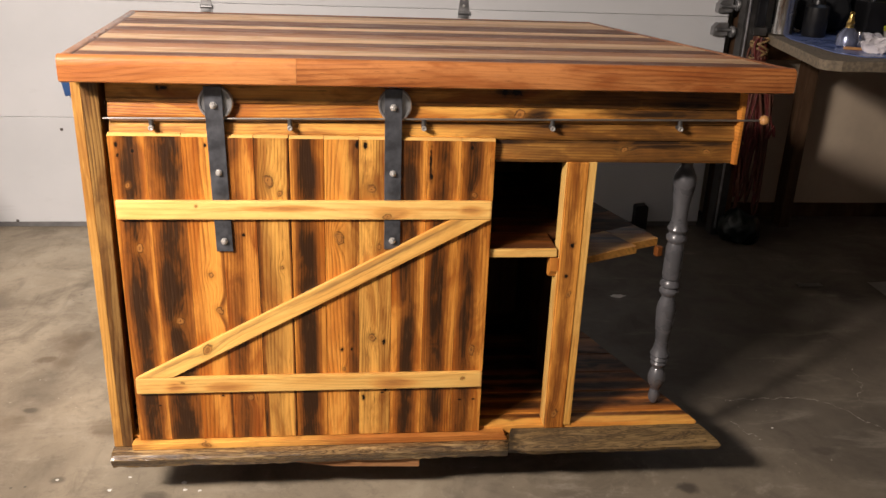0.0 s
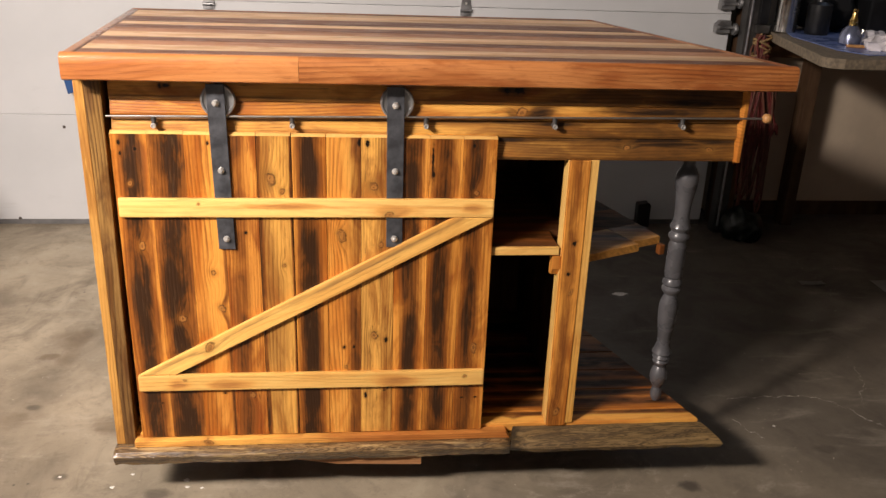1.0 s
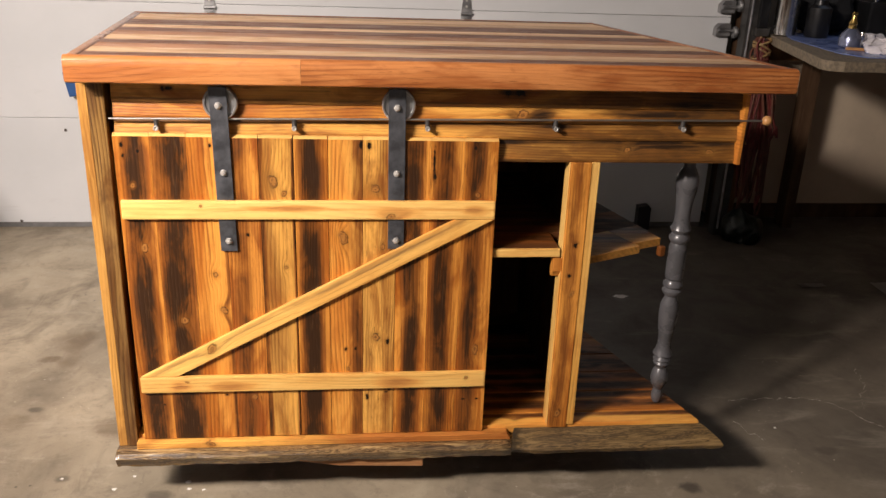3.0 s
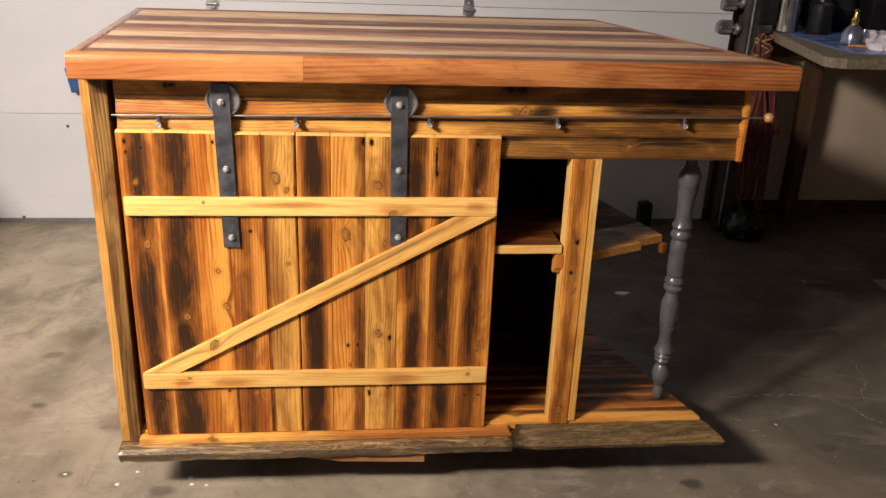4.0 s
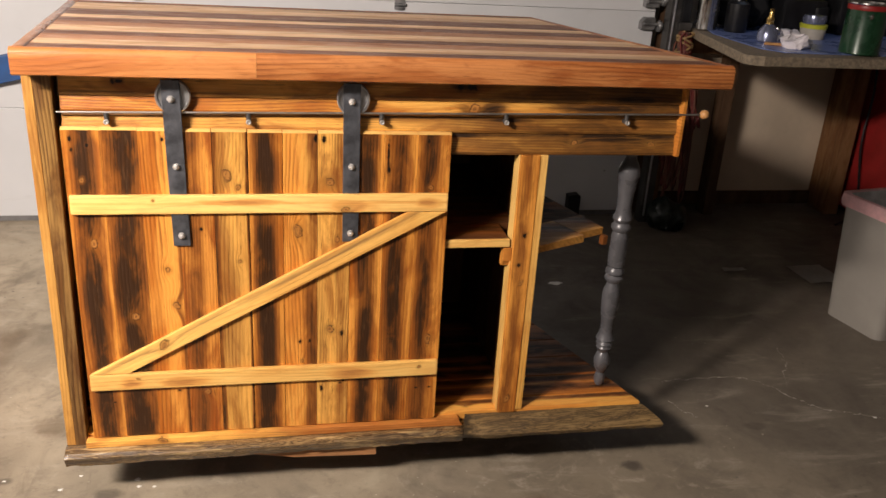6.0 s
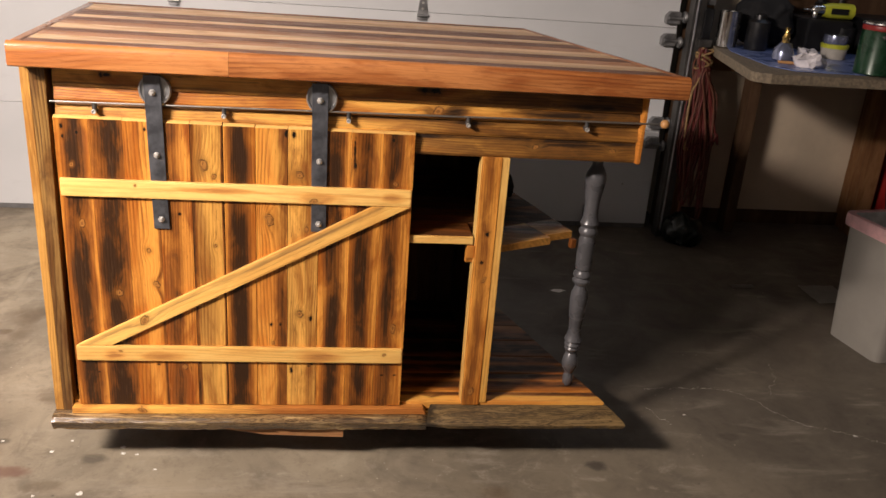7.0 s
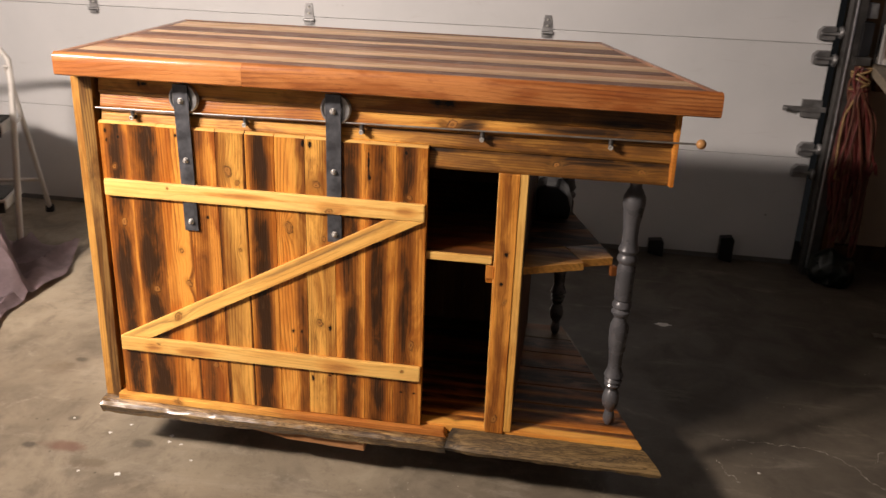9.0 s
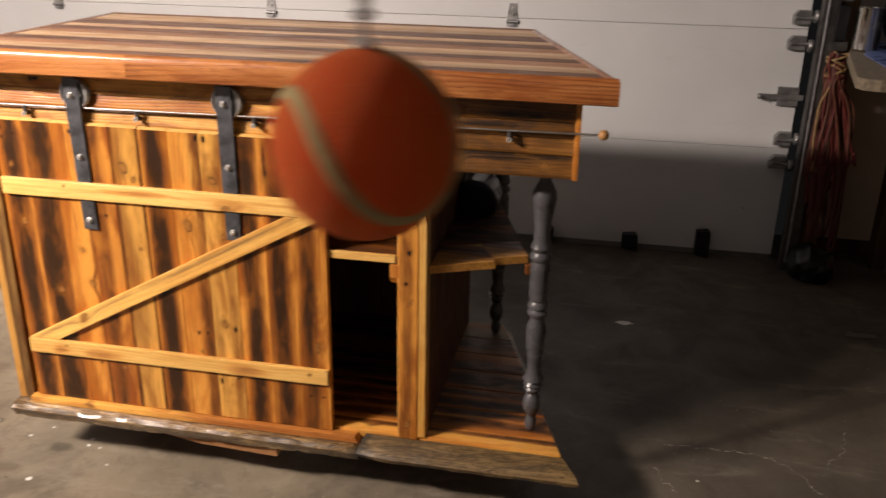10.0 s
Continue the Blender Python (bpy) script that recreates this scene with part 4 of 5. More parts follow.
for x, y in ((-0.33, 1.80), (0.50, 1.72), (-0.36, 1.99), (0.42, 1.99)):
    bm = bmesh.new()
    box(bm, x - 0.03, x + 0.03, y - 0.03, y + 0.03, 0.106, 0.1115)
    box(bm, x - 0.018, x - 0.014, y - 0.012, y + 0.028, 0.03, 0.106)
    box(bm, x + 0.014, x + 0.018, y - 0.012, y + 0.028, 0.03, 0.106)
    caster = part("caster", bm, M["dull_steel"], island, "dark swivel caster", 0.001)
    bm = bmesh.new()
    lathe(bm, ((0.008, -0.013), (0.034, -0.013), (0.0375, -0.009), (0.0375, 0.009), (0.034, 0.013), (0.008, 0.013)), Matrix.Translation((x, y + 0.012, 0.0375)) @ Matrix.Rotation(radians(90), 4, "Y"), 20)
    part("wheel", bm, M["rubber"], caster, "", 0, True)

# sliding barn door
sliding = new("sliding_door")
sliding.parent = island
sliding.location = Vector((-0.107, DOOR_F, 0.16)) - island.location
sliding["label"] = "scorched plank barn door with two rails and a diagonal brace"
H = 0.0311
EMBER = (0.76, 0.325, 0.060)
plank_specs = (
    (EMBER, AMBER, ((0.001, 0.0150, 1.0),), ((0.006, 0.10, 0.007), (-0.004, 0.22, 0.004)), 0.8),
    (EMBER, AMBER, ((0.001, 0.0215, 1.05),), ((0.004, -0.05, 0.009),), 0.7),
    (EMBER, AMBER, ((0.029, 0.003, 0.6),), ((0.005, 0.045, 0.007), (0.018, -0.03, 0.008)), 0.6),
    (EMBER, RED, ((-0.006, 0.012, 0.6),), ((0.004, -0.22, 0.006),), 1.0),
    (GOLD, OLIVE, ((-0.030, 0.005, 0.7), (0.030, 0.0025, 0.8)), ((-0.008, 0.23, 0.010), (0.012, 0.205, 0.006), (0.012, 0.06, 0.005)), 0.7),
    (ORANGE, AMBER, ((-0.002, 0.0150, 1.1),), (), 0.5),
    (GOLD, ORANGE, ((0.024, 0.011, 0.55),), ((-0.006, 0.12, 0.010), (0.002, -0.16, 0.004)), 0.6),
    (GOLD, OLIVE, ((0.016, 0.009, 0.35),), ((-0.008, 0.215, 0.009), (-0.006, -0.09, 0.008), (0.006, 0.10, 0.005)), 0.9),
    (ORANGE, AMBER, ((0.000, 0.013, 0.95),), ((-0.02, 0.23, 0.004),), 0.9),
    (ORANGE, AMBER, ((-0.004, 0.0135, 0.90),), ((0.01, 0.18, 0.005),), 0.9),
    (ORANGE, AMBER, ((-0.008, 0.0120, 0.80),), ((-0.004, 0.205, 0.007), (0.006, -0.12, 0.007)), 1.0),
)
nails = (
    ((-0.017, 0.295, 0.0028), (0.010, 0.283, 0.0026), (-0.016, 0.275, 0.0022), (-0.006, -0.235, 0.0025), (0.014, -0.235, 0.0025)), (), ((0.010, 0.295, 0.0022), (0.012, -0.215, 0.003)), ((0.006, 0.125, 0.0025),), (), (),
    ((0.028, 0.300, 0.003), (-0.002, -0.115, 0.0028), (0.018, -0.115, 0.003)), ((-0.020, 0.298, 0.003), (0.018, -0.10, 0.003), (-0.022, -0.225, 0.0028), (0.016, -0.215, 0.0025), (0.022, -0.208, 0.0028)), ((-0.022, 0.225, 0.003),), ((-0.0245, 0.262, 0.0019, 15.0), (-0.0225, 0.240, 0.0022, 4.0)), ((-0.012, 0.295, 0.0026), (-0.012, -0.235, 0.003), (0.016, -0.235, 0.003)),
)
SAWN = wood("sawn_plank_end", (0.90, 0.60, 0.22), (0.80, 0.46, 0.13), along=0, across=1, grain=0.4, rough=0.4)
for i, (a, b, bands, knots, grain) in enumerate(plank_specs):
    x0 = -0.449 + i * 0.0624
    top = 0.7885 + (0.004, 0.0045, 0.003, 0.001, 0.0015, 0.0, -0.001, -0.0005, -0.002, -0.0025, -0.003)[i] * 0.5
    gap = (0.0001, 0.0001, 0.0001, 0.0001, 0.0006, 0.0007, 0.0001, 0.0006, 0.0001, 0.0003, 0.0001)[i]
    bm = bmesh.new()
    prism(bm, ((DOOR_F, 0.1625), (DOOR_F, top - 0.0042), (DOOR_F + 0.006, top), (DOOR_F + 0.016, top), (DOOR_F + 0.016, 0.1625)), x0 + gap, x0 + 0.0624 - gap, 0)
    plank = part("plank", bm, wood("door_plank_wood", a, b, along=2, across=0, bands=bands, knots=knots, holes=nails[i], grain=min(grain + 0.25, 1.15), rough=0.36), sliding, "", 0.0012 if gap > 0.0005 else 0.0004)
    plank.data.materials.append(SAWN)
    for f in plank.data.polygons:
        if f.normal.z > 0.35:
            f.material_index = 1
HONEY, TOAST = (0.74, 0.37, 0.095), (0.46, 0.20, 0.055)
RAIL = wood("rail_wood", PALE, (0.90, 0.53, 0.15), TOAST, along=0, across=2, grain=0.34, pitch=95.0, scorch=HONEY, scars=((-0.006, 0.155, 0.008, 0.035), (0.004, -0.05, 0.004, 0.05), (0.0, 0.30, 0.006, 0.02)), bands=((0.002, 0.002, 0.35),), knots=((-0.012, 0.145, 0.006), (0.008, -0.20, 0.003)), rough=0.36)
RAIL2 = wood("lower_rail_wood", PALE, (0.90, 0.52, 0.145), TOAST, along=0, across=2, grain=0.36, pitch=90.0, scorch=HONEY, scars=((-0.004, -0.262, 0.009, 0.018), (-0.006, -0.17, 0.007, 0.03), (-0.004, 0.16, 0.009, 0.03)), knots=((0.004, 0.30, 0.004), (0.006, -0.25, 0.003)), rough=0.36)
block("rail", -0.4445, 0.2355, 1.4900, 1.4996, 0.6345, 0.6705, RAIL, sliding, "pale upper rail", 0.003)
block("rail", -0.4435, 0.2355, 1.4900, 1.4996, 0.2735, 0.3085, RAIL2, sliding, "pale lower rail", 0.003)
bm = bmesh.new()
prism(bm, ((-0.441, 0.3090), (-0.372, 0.3090), (0.2345, 0.6340), (0.160, 0.6340)), 1.4908, 1.4996, 1)
lean = math.degrees(math.atan2(0.325, 0.6035))
spin(bm, lean, (-0.10325, 1.4933, 0.4715), "Y")
brace_mat = wood("brace_wood", (0.95, 0.56, 0.155), (0.78, 0.40, 0.095), along=0, across=2, grain=0.40, pitch=110.0, rough=0.36, knots=((0.002, -0.225, 0.010),), bands=((0.008, 0.0045, 0.30),), scorch=(0.30, 0.17, 0.06))
turned(part("diagonal_brace", bm, brace_mat, sliding, "pale diagonal brace", 0.002), -lean, "Y")

# hangers: flat straps with bolts and grooved wheels
WHEEL = ((0.006, -0.006), (0.0285, -0.006), (0.0300, -0.0045), (0.0262, -0.001), (0.0262, 0.001), (0.0300, 0.0045), (0.0288, 0.006), (0.0262, 0.006), (0.0248, 0.0030), (0.0130, 0.0026), (0.0110, 0.006), (0.006, 0.006))
for x0, x1, z_bottom in ((-0.2635, -0.2585, 0.571), (0.0490, 0.0500, 0.574)):
    bm = bmesh.new()
    lean = (x1 - x0) / 0.30
    prism(bm, ((x1 - 0.0150, z_bottom), (x1 + 0.0150, z_bottom), (x1 + 0.0150 - lean * 0.07, z_bottom + 0.06), (x0 + 0.0155, 0.876), (x0 - 0.0155, 0.876), (x1 - 0.0150 - lean * 0.07, z_bottom + 0.06)), 1.4948, 1.4992, 1)
    hanger = part("hanger_strap", bm, M["steel"], island, "blackened flat steel hanger strap", 0.0008)
    for x, z, r in ((x0, 0.8435, 0.0054), (x0 + 0.55 * (x1 - x0), 0.7225, 0.0050), (x1, 0.5915, 0.0054)):
        bm = bmesh.new()
        lathe(bm, ((r * 1.25, 0), (r * 1.25, 0.0012), (r, 0.0014), (r, 0.0048), (r * 0.85, 0.0056)), turn_y(x, 1.4948, z), 6 if r > 0.0052 else 8)
        lathe(bm, ((r * 0.5, 0.0050), (r * 0.5, 0.0072), (r * 0.42, 0.0076)), turn_y(x, 1.4948, z), 12)
        part("bolt", bm, M["zinc"], hanger, "zinc hex bolt")
    bm = bmesh.new()
    lathe(bm, WHEEL, turn_y(x0 + 0.003, 1.5055, 0.8465), 36)
    part("wheel", bm, M["wheel"], hanger, "grooved aluminium wheel", 0, True)
    bm = bmesh.new()
    lathe(bm, ((0.004, -0.014), (0.004, 0.010)), turn_y(x0 + 0.003, 1.5035, 0.8435), 10)
    part("axle", bm, M["zinc"], hanger)

# rod on standoffs, with a wooden knob
bm = bmesh.new()
tube(bm, [(-0.452 + t * (0.742 + 0.452), 1.5035, 0.8165 + 0.0105 * t) for t in (0, 0.25, 0.5, 0.75, 1)], 0.0019, 10)
rod = part("track_rod", bm, M["rod"], island, "thin steel track rod", 0, True)
bm = bmesh.new()
lathe(bm, [(0.0092 * math.sin(math.pi * i / 12) + 0.0002, 0.0092 * math.cos(math.pi * i / 12)) for i in range(13)], Matrix.Translation((0.745, 1.5035, 0.8275)), 20)
part("rod_knob", bm, M["knob"], rod, "round wooden end knob", 0, True)
for x in (-0.372, -0.1335, 0.1045, 0.3405, 0.5825):
    z = 0.8165 + 0.0105 * (x + 0.452) / 1.194
    bm = bmesh.new()
    tube(bm, ((x, 1.5035, z - 0.001), (x, 1.5035, z - 0.0185)), 0.0045, 10)
    tube(bm, ((x, 1.4985, z - 0.0155), (x, APRON_Y + 0.004, z - 0.0155)), 0.0042, 10)
    standoff = part("standoff", bm, M["dull_steel"], island, "short rod standoff", 0, True)
    bm = bmesh.new()
    lathe(bm, ((0.0046, 0), (0.0046, 0.003), (0.0028, 0.0034), (0.0026, 0.0015)), turn_y(x, 1.4985, z - 0.0155), 12)
    part("bolt", bm, M["zinc"], standoff, "", 0, True)
# ---- things in the garage ----
# black tool box standing on the open shelf
bm = bmesh.new()
prism(bm, ((0.438, 0.5465), (0.520, 0.5465), (0.524, 0.575), (0.514, 0.606), (0.494, 0.622), (0.462, 0.626), (0.438, 0.618)), 1.850, 1.955, 1)
tagged(part("tool_box", bm, M["black"], None, "", 0.010), "rounded black tool box standing on the open shelf", "box")

# hanging ball
BALL, BR = Vector((0.6801, 0.2578, 1.1070)), 0.0256
ball = thing("hanging_ball", BALL, "orange felt ball hanging on a string as a parking guide", "ball")
bm = bmesh.new()
bmesh.ops.create_icosphere(bm, subdivisions=5, radius=BR, matrix=Matrix.Translation(BALL))
part("felt", bm, M["felt"], ball, "orange felt cover", 0, True)
seam = []
for i in range(97):
    t = 2 * math.pi * i / 96
    p = Vector((0.72 * math.cos(t) + 0.28 * math.cos(3 * t), 0.72 * math.sin(t) - 0.28 * math.sin(3 * t), 0.898 * math.sin(2 * t))).normalized()
    seam.append(BALL + Euler((radians(-1.5), radians(-145), radians(-182.9))).to_matrix() @ p * (BR - 0.0031))
bm = bmesh.new()
tube(bm, seam, 0.0037, 12)
part("seam", bm, M["felt_seam"], ball, "pale seam line", 0, True)
bm = bmesh.new()
lathe(bm, ((0.0012, 0.0), (0.0014, 0.0022), (0.0030, 0.0030), (0.0032, 0.0042), (0.0012, 0.0052), (0.0010, 0.0088), (0.0031, 0.0098), (0.0033, 0.0112), (0.0014, 0.0124), (0.0021, 0.0140), (0.0019, 0.0156), (0.0009, 0.0172), (0.0026, 0.0186), (0.0026, 0.0206), (0.0008, 0.0222)), Matrix.Translation(BALL + Vector((0, 0, BR - 0.002))), 14)
part("cord_fitting", bm, M["clear"], ball, "clear plastic cord fitting", 0, True)
bm = bmesh.new()
tube(bm, (BALL + Vector((0, 0, BR + 0.0195)), BALL + Vector((0, 0, 0.6)), Vector((BALL.x, BALL.y, 2.55))), 0.0007, 8)
part("string", bm, M["string"], ball, "thin pale string", 0, True)

# floor marks
for pts, w in (
    (((0.95, 1.853), (1.006, 1.858), (1.068, 1.852), (1.134, 1.861), (1.212, 1.842), (1.254, 1.790), (1.281, 1.731), (1.304, 1.699), (1.35, 1.66), (1.42, 1.64), (1.52, 1.58)), 0.005),
    (((1.397, 2.001), (1.385, 1.955), (1.374, 1.914), (1.335, 1.86), (1.313, 1.824), (1.30, 1.80)), 0.0036),
    (((0.925, 1.755), (0.937, 1.72), (0.950, 1.69), (0.972, 1.665)), 0.0042),
):
    bm = bmesh.new()
    row = []
    n = 16 * (len(pts) - 1)
    for i in range(n + 1):
        j, f = min(i // 16, len(pts) - 2), (i - 16 * min(i // 16, len(pts) - 2)) / 16
        p = Vector(pts[j]).lerp(Vector(pts[j + 1]), f)
        d = Vector((noise.noise((p.x * 40, p.y * 40, 1)), noise.noise((p.x * 40, p.y * 40, 9)))) * 0.012 + Vector((noise.noise((p.x * 160, p.y * 160, 3)), noise.noise((p.x * 160, p.y * 160, 5)))) * 0.006
        ww = w * max(0.06, 1.5 * abs(noise.noise((p.x * 75, p.y * 75, 4))) + 0.35 * noise.noise((p.x * 18, p.y * 18, 2)))
        row.append((bm.verts.new((p.x + d.x, p.y + d.y - ww / 2, 0.0008)), bm.verts.new((p.x + d.x, p.y + d.y + ww / 2, 0.0008))))
    for a, b in zip(row, row[1:]):
        bm.faces.new((a[0], b[0], b[1], a[1]))
    part("crack", bm, M["crack"], floor)


def blot(name, x, y, rx, ry, mat, seed, label=""):
    bm = bmesh.new()
    vs = []
    for i in range(22):
        t = 2 * math.pi * i / 22
        r = 1 + 0.55 * noise.noise((math.cos(t) * 1.7 + seed, math.sin(t) * 1.7, seed))
        vs.append(bm.verts.new((x + rx * r * math.cos(t), y + ry * r * math.sin(t), 0.0006)))
    bm.faces.new(vs)
    return part(name, bm, mat, floor, label)


for i, (x, y, r) in enumerate(((-0.437, 1.407, 0.006), (-0.540, 1.558, 0.004), (-0.383, 1.551, 0.004), (-0.351, 1.546, 0.003), (-0.53, 1.40, 0.003), (-0.508, 1.601, 0.003), (-0.389, 1.575, 0.005), (-0.66, 1.60, 0.003), (-0.30, 1.49, 0.003), (1.02, 1.72, 0.003), (1.45, 1.62, 0.004))):
    blot("paint_spot", x, y, r * 1.3, r, M["drip"], i * 3.3, "dried white paint spot")
blot("scuff_mark", 0.860, 2.513, 0.026, 0.012, M["drip"], 5.0, "pale scuff on the floor")


def sheet(name, x0, x1, y0, y1, nx, ny, height, mat, label, category, edge=None):
    """A lying or draped sheet with thickness."""
    bm = bmesh.new()
    grid = []
    for j in range(ny + 1):
        row = []
        for i in range(nx + 1):
            u, v = i / nx, j / ny
            x, y = x0 + (x1 - x0) * u, y0 + (y1 - y0) * v
            if edge:
                x, y = edge(x, y, u, v)
            row.append(bm.verts.new((x, y, height(x, y))))
        grid.append(row)
    for a, b in zip(grid, grid[1:]):
        for i in range(nx):
            bm.faces.new((a[i], a[i + 1], b[i + 1], b[i]))
    bmesh.ops.solidify(bm, geom=bm.faces[:], thickness=0.0025)
    return tagged(part(name, bm, mat, None, "", 0, True), label, category)


def crumple(x, y):
    t = max(0.0, min(1.0, (-1.285 - x - 0.85 * (y - 2.3) + 0.05 * noise.noise((x * 3, y * 7, 4.0))) / 0.11))
    side = max(0.0, 1 - ((y - 2.50) / 0.30) ** 2)
    mound = 0.62 * t * t * (3 - 2 * t) * side ** 0.5
    ripple = 0.045 * (1 - abs(noise.noise((x * 6 + y * 3, y * 4 - x * 3, 0.3)))) ** 4 * min(1.0, max(0.0, (-1.15 - x) / 0.1)) + 0.015 * abs(noise.noise((x * 16, y * 12, 0.3))) + 0.05 * max(0, -1.3 - x) * abs(noise.noise((x * 9 + y * 4, y * 2, 2.0))) * 2
    return 0.004 + mound + ripple


sheet("drop_cloth", -2.3, -1.19, 1.80, 2.66, 110, 60, crumple, M["cloth"], "dark purple drop cloth heaped on the floor", "drop cloth",
      lambda x, y, u, v: (x + (0.10 * max(0.0, 1 - v / 0.35) - 0.30 * max(0.0, v - 0.72)) * u + 0.015 * noise.noise((y * 6, 0, 0)), y))
bm = bmesh.new()
tube(bm, [(-1.66 + 0.040 * i, 2.67 - 0.010 * i + 0.012 * math.sin(i * 1.1), 0.0045) for i in range(10)], 0.004, 8)
tagged(part("floor_cable", bm, M["cable"], None, "", 0, True), "pale cable lying on the concrete", "cable")

# folding step stool
stool = thing("step_stool", (-1.85, 2.85, 0), "white folding step stool with black treads", "step stool")
for s in (0, 1):
    x = -1.63 - 0.40 * s
    bm = bmesh.new()
    tube(bm, ((x, 2.62, 0.012), (x, 2.70, 0.30), (x, 2.78, 0.60), (x - 0.005 + 0.01 * s, 2.80, 0.68), (x - 0.03 + 0.06 * s, 2.81, 0.715), (-1.83, 2.812, 0.722)), 0.0115, 12)
    part("front_frame", bm, M["ladder"], stool, "", 0, True)
    bm = bmesh.new()
    tube(bm, ((x - 0.012, 2.785, 0.66), (x - 0.012, 3.10, 0.012)), 0.010, 12)
    part("rear_leg", bm, M["ladder"], stool, "", 0, True)
    bm = bmesh.new()
    tube(bm, ((x - 0.012, 2.755, 0.44), (x - 0.012, 2.86, 0.45)), 0.007, 8)
    part("stay", bm, M["ladder"], stool, "", 0, True)
    block("foot", x - 0.016, x + 0.016, 2.60, 2.64, 0.0, 0.03, M["rubber"], stool, "black rubber foot", 0.003)
    block("foot", x - 0.027, x + 0.003, 3.085, 3.115, 0.0, 0.028, M["rubber"], stool, "black rubber foot", 0.003)
bm = bmesh.new()
tube(bm, ((-1.642, 3.028, 0.16), (-2.018, 3.028, 0.16)), 0.008, 8)
part("cross_bar", bm, M["ladder"], stool, "", 0, True)
for y, z, d in ((2.66, 0.435, 0.17), (2.58, 0.175, 0.20)):
    block("tread", -2.01, -1.645, y, y + d, z, z + 0.035, M["ladder"], stool, "white tread with black rim", 0.004)
    block("tread_rim", -2.005, -1.65, y - 0.006, y - 0.0005, z - 0.012, z + 0.028, M["tread"], stool, "black tread rim", 0.002)
    block("tread_mat", -2.00, -1.655, y + 0.008, y + d - 0.01, z + 0.0355, z + 0.039, M["tread"], stool, "black ribbed mat", 0.001)

stool.location, stool.rotation_euler[2] = (-1.769, 2.754, 0), radians(19)

# workbench
bench = thing("workbench", (2.2, 2.9, 0), "workbench of particle board with a blue cover", "workbench")
bm = bmesh.new()
prism(bm, ((1.400, 2.50), (1.415, 2.468), (1.45, 2.452), (3.0, 2.452), (3.0, 3.335), (1.60, 3.335), (1.57, 3.265), (1.495, 3.0)), 0.768, 0.800)
part("bench_top", bm, M["chip"], bench, "chipped particle board top", 0.004)
bm = bmesh.new()
prism(bm, ((1.52, 2.62), (1.57, 2.53), (2.98, 2.505), (2.98, 3.32), (1.64, 3.32), (1.53, 2.95)), 0.8005, 0.8035)
part("bench_cover", bm, M["blue_sheet"], bench, "glossy blue cover sheet", 0.001)
block("bench_bearer", 1.60, 2.98, 3.27, 3.309, 0.68, 0.7645, M["stud"], bench)
block("bench_leg", 2.34, 2.41, 3.17, 3.255, 0, 0.7645, M["stud"], bench, "brown wooden leg", 0.003)
block("bench_leg", 2.90, 2.97, 2.60, 2.67, 0, 0.7645, M["stud"], bench, "brown wooden leg", 0.003)
bm = bmesh.new()
prism(bm, ((1.755, 0.7640), (1.800, 0.7640), (1.800, 0.0), (1.755, 0.0)), 3.18, 3.255, 1)
part("bench_leg", bm, M["dark_stud"], bench, "dark wooden leg", 0.003)

# cords hanging in a bundle beside the bench
cords = thing("cord_bundle", (1.51, 3.09, 0.1), "tangled red and brown extension cords hanging from a hook", "cord bundle")
block("hook", 1.474, 1.490, 3.05, 3.166, 0.782, 0.789, M["dull_steel"], cords, "steel hook", 0.002)
rng = random.Random(4)
for i in range(38):
    x = 1.515 + rng.uniform(-0.052, 0.060)
    y = 3.075 + rng.uniform(-0.03, 0.03)
    low = rng.uniform(0.10, 0.42)
    w = rng.uniform(0.006, 0.020)
    bend = rng.uniform(-0.014, 0.014)
    hx = 1.482 + rng.uniform(-0.018, 0.014)
    top = rng.uniform(0.70, 0.80)
    mid = 0.5 * (hx + x)
    pts = [(hx, y, top), (hx - w * 0.6, y - 0.004, top - 0.04), (mid - w + bend, y, 0.60), (x - w - bend, y, 0.40), (x - w * 0.8 + 0.01, y, low + 0.05), (x, y, low), (x + w * 0.8, y + 0.004, low + 0.05), (x + w + bend, y + 0.008, 0.42), (mid + w - bend, y + 0.006, 0.60), (hx + w * 0.7, y + 0.004, top - 0.03), (hx, y, top)]
    smooth_pts = []
    for a in range(len(pts) - 1):
        p0, p1, p2, p3 = (Vector(pts[max(a - 1, 0)]), Vector(pts[a]), Vector(pts[a + 1]), Vector(pts[min(a + 2, len(pts) - 1)]))
        for f in (0, 0.25, 0.5, 0.75):
            smooth_pts.append(0.5 * (2 * p1 + (p2 - p0) * f + (2 * p0 - 5 * p1 + 4 * p2 - p3) * f * f + (3 * p1 - p0 - 3 * p2 + p3) * f ** 3))
    bm = bmesh.new()
    tube(bm, smooth_pts, 0.0042, 6)
    part("cord", bm, M[rng.choice(("cord_red", "cord_red", "cord_red", "cord_red", "cord_brown", "cord_brown", "cord_brown", "cord_brown", "cord_pale"))], cords, "", 0, True)

# turns of cord wound round the top of the bundle
for i in range(5):
    z = 0.775 - 0.016 * i
    r = 0.030 + 0.004 * rng.random()
    lean = rng.uniform(-0.9, 0.9)
    bm = bmesh.new()
    tube(bm, [(1.484 + r * math.cos(2 * math.pi * j / 24), 3.072 + 0.85 * r * math.sin(2 * math.pi * j / 24), z + lean * r * math.cos(2 * math.pi * j / 24)) for j in range(25)], 0.0042, 6)
    part("cord", bm, M["cord_pale" if i < 4 else "cord_red"], cords, "", 0, True)

